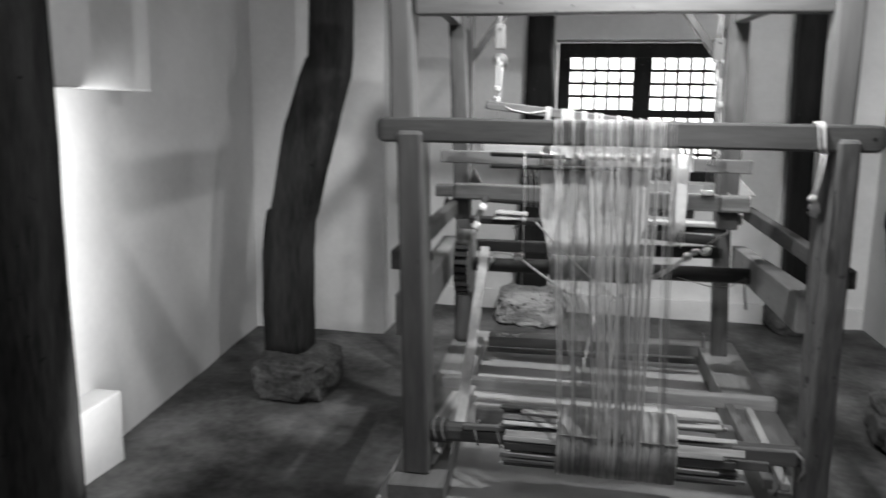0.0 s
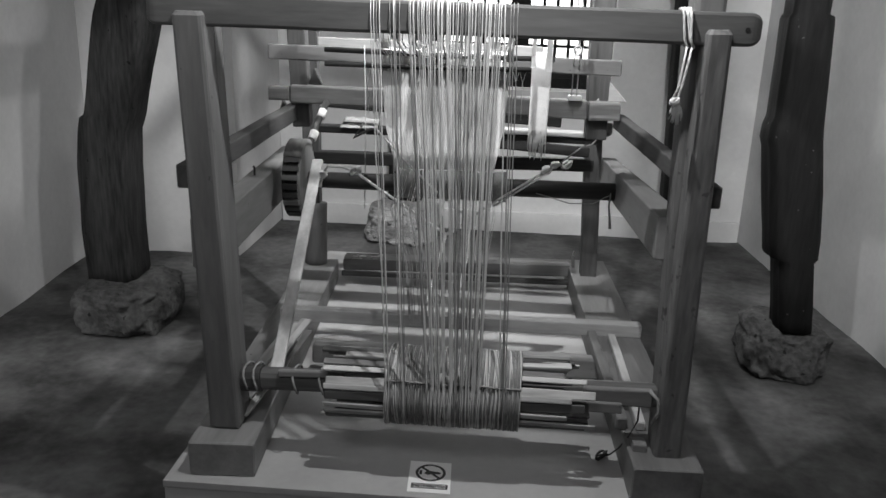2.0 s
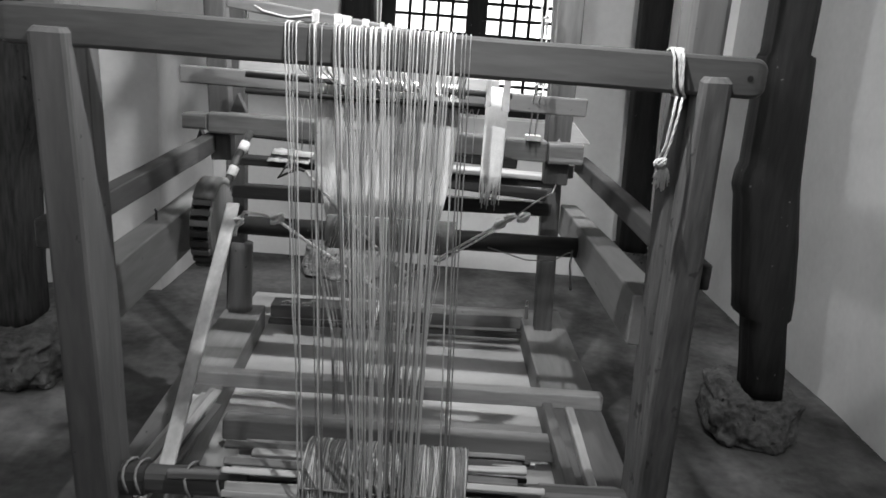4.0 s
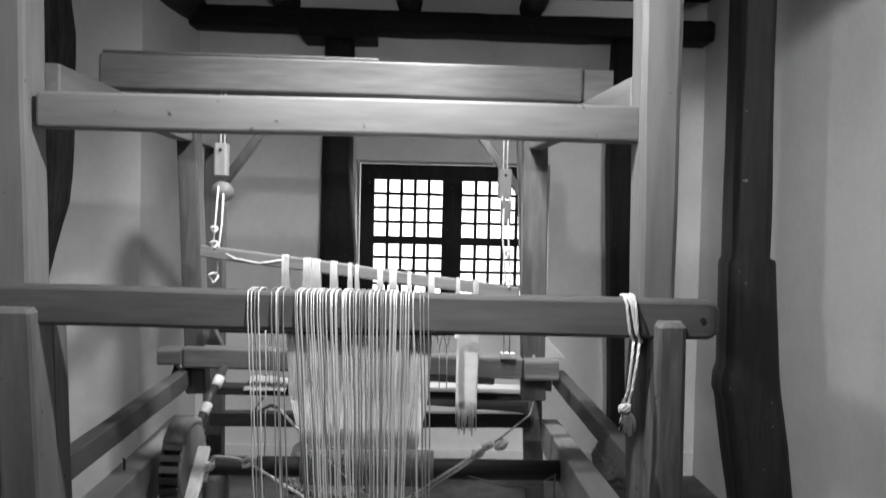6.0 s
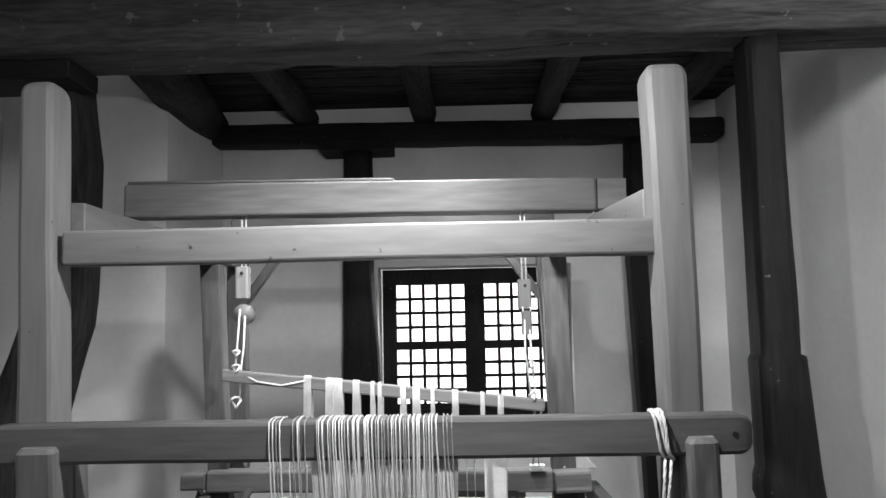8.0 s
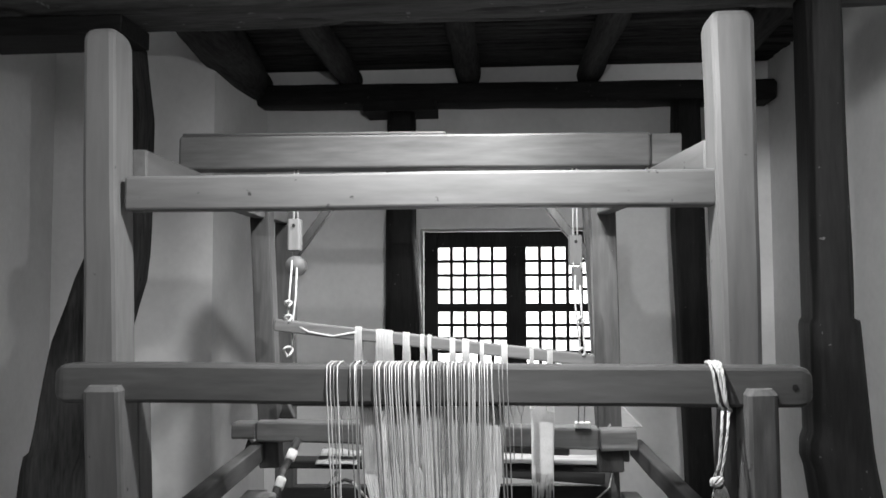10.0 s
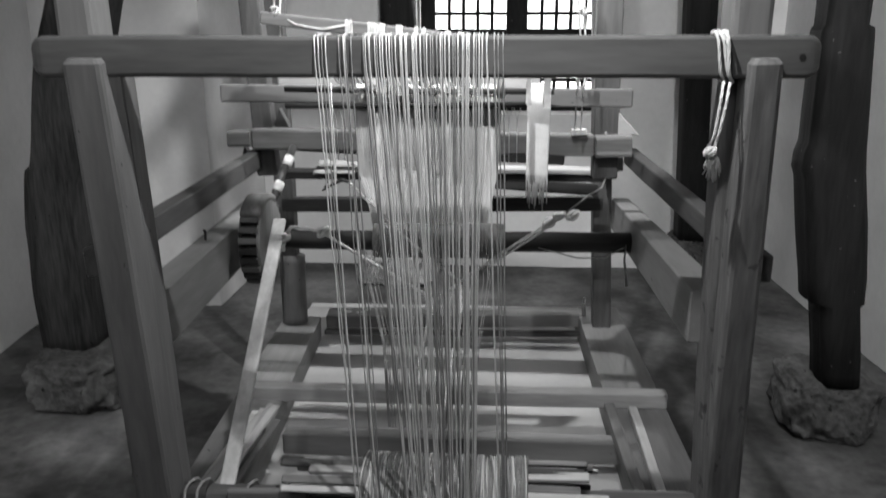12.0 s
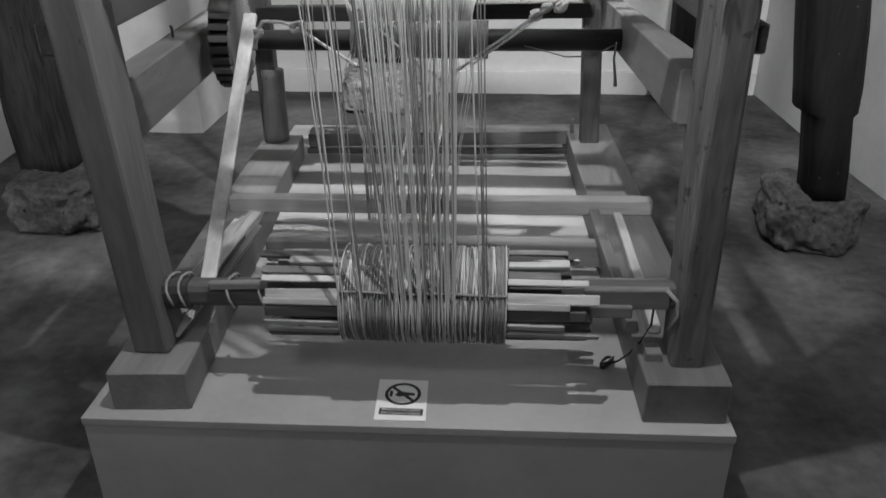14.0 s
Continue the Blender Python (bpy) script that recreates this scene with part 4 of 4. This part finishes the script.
part("cord", tube_bm([(-0.36, 3.2, 1.22), (-0.40, 3.22, 1.16), (-0.33, 3.18, 1.20), (-0.30, 3.15, 1.20)], 0.006, 6), BROWN["z"], loom, "", True)
for pts in ([(0.054, 3.10, 0.895), (0.060, 3.0, 0.80), (0.035, 2.85, 0.68), (0.02, 2.75, 0.60)], [(-0.03, 3.10, 0.83), (-0.05, 3.0, 0.74), (-0.075, 2.86, 0.64)], [(0.054, 3.10, 0.895), (0.0, 3.08, 0.85), (-0.03, 3.10, 0.83)]):
    twisted("rope_tail", pts, 0.0055, "white cotton rope end")
# rope loops round the front beam and their frayed tail
for k, (x0, lean, out) in enumerate(((0.570, 0.024, 0.004), (0.575, 0.034, 0.009), (0.583, 0.026, 0.003), (0.588, 0.018, 0.012))):
    pts = []
    for j in range(21):
        q = 2 * math.pi * j / 20
        c, d = math.cos(q), math.sin(q)
        pts.append((x0 + lean * (0.5 - d * 0.5) - 0.008 * max(0, -c), 2.318 + math.copysign(abs(c) ** 0.45, c) * (0.033 + (out if c < 0 else 0)), 1.601 + math.copysign(abs(d) ** 0.45, d) * (0.045 + 0.2 * out)))
    twisted("rope_loop", pts, 0.0029, "white cotton rope looped round the beam")
twisted("rope_tail", [(0.598, 2.282, 1.556), (0.588, 2.258, 1.52), (0.580, 2.256, 1.47), (0.572, 2.258, 1.432)], 0.0028)
twisted("rope_tail", [(0.586, 2.282, 1.556), (0.577, 2.258, 1.52), (0.571, 2.256, 1.46), (0.562, 2.258, 1.436)], 0.0028)
lump("knot", (0.566, 2.258, 1.428), 0.0095, 9)
bm = bmesh.new()
random.seed(17)
for k in range(34):
    e = V(random.uniform(0.556, 0.590), 2.262 + random.uniform(-0.01, 0.01), random.uniform(1.37, 1.405))
    tube_into(bm, [(0.571, 2.262, 1.43), V(0.571, 2.262, 1.43).lerp(e, 0.5) + V(random.uniform(-0.006, 0.006), 0, 0), e], 0.0014, 4)
part("frayed_end", bm, ROPE, loom, "frayed cotton rope end", True, "stuff")
part("peg_hole", log_bm((0.727, 2.2895, 1.601), (0.727, 2.2915, 1.601), 0.006, 0.006, steps=1), BLACK, loom)
# dark wire at the foot
part("wire", tube_bm([(0.60, 2.40, 0.525), (0.605, 2.42, 0.47), (0.59, 2.45, 0.40), (0.57, 2.48, 0.34), (0.55, 2.50, 0.305), (0.535, 2.51, 0.292)], 0.003, 6), IRON, loom, "thin dark wire", True)
for k in range(4):
    part("wire", tube_bm([(0.525 + 0.018 * math.cos(q + k), 2.51 + 0.014 * math.sin(q * 1.3 + k), 0.293 + 0.010 * math.sin(q + 2 * k)) for q in (j * 0.6 for j in range(12))], 0.003, 6), IRON, loom, "", True)
part("wire", tube_bm([(0.615, 2.36, 0.60), (0.638, 2.345, 0.58), (0.645, 2.345, 0.54), (0.63, 2.352, 0.50)], 0.005, 6), YARN_DARK, loom, "", True)
timber("peg", (0.59, 2.40, 0.398), (0.63, 2.40, 0.398), 0.05, 0.035, OLD, "x", steps=2)
part("pin", tube_bm([(0.585, 4.27, 0.40), (0.585, 4.27, 0.452)], 0.006, 8), PALE["z"], loom, "", True)

# ---- notice ----
sign = thing("notice_card", "small white notice card with a crossed-out ring, lying on the platform", "sign")


SX0, SX1, SY0, SY1, SZ = -0.067, 0.059, 2.256, 2.420, 0.2785
part("card", prism_bm([(SX0, SY0), (SX1, SY0 + 0.002), (SX1 - 0.005, SY1), (SX0 - 0.006, SY1)], SZ, SZ + 0.003), CARD, sign)
cx, cy, zz = -0.006, 2.360, SZ + 0.0034
bm = bmesh.new()
inner, outer = [], []
for k in range(40):
    q = 2 * math.pi * k / 40
    inner.append(bm.verts.new((cx + 0.037 * math.cos(q), cy + 0.037 * math.sin(q), zz)))
    outer.append(bm.verts.new((cx + 0.046 * math.cos(q), cy + 0.046 * math.sin(q), zz)))
for k in range(40):
    bm.faces.new((inner[k], outer[k], outer[(k + 1) % 40], inner[(k + 1) % 40]))
part("ring", bm, BLACK, sign, "black printed ring")
for nm, pts in (("slash", [(-0.031, 0.024), (-0.024, 0.030), (0.031, -0.024), (0.024, -0.030)]), ("pictogram", [(-0.020, -0.006), (-0.012, 0.010), (0.030, 0.004), (0.030, -0.006), (0.005, -0.008), (-0.008, -0.013)]),
                ("pictogram", [(-0.034, -0.012), (-0.026, -0.014), (-0.026, 0.012), (-0.034, 0.010)]), ("text_panel", [(-0.052, -0.058), (0.056, -0.058), (0.056, -0.084), (-0.052, -0.084)])):
    bm = bmesh.new()
    bm.faces.new([bm.verts.new((cx + x, cy + y, zz + (0.0004 if nm == "pictogram" else 0.0))) for x, y in pts])
    part(nm, bm, BLACK, sign, "black print")
for row, words in enumerate(("Please do not touch", "the museum objects")):
    cu = bpy.data.curves.new("words", "FONT")
    cu.body, cu.size, cu.align_x, cu.align_y = words, 0.0118, "CENTER", "CENTER"
    tmp = new("words", cu)
    bpy.context.view_layer.update()
    me = bpy.data.meshes.new_from_object(tmp)
    bpy.data.objects.remove(tmp)
    ob = new("lettering", me)
    me.materials.append(CARD)
    ob.parent = sign
    ob.matrix_basis = pose(cx + 0.002, cy - 0.0645 - 0.0125 * row, zz + 0.0006)
    tagged(ob, label="white printed words")
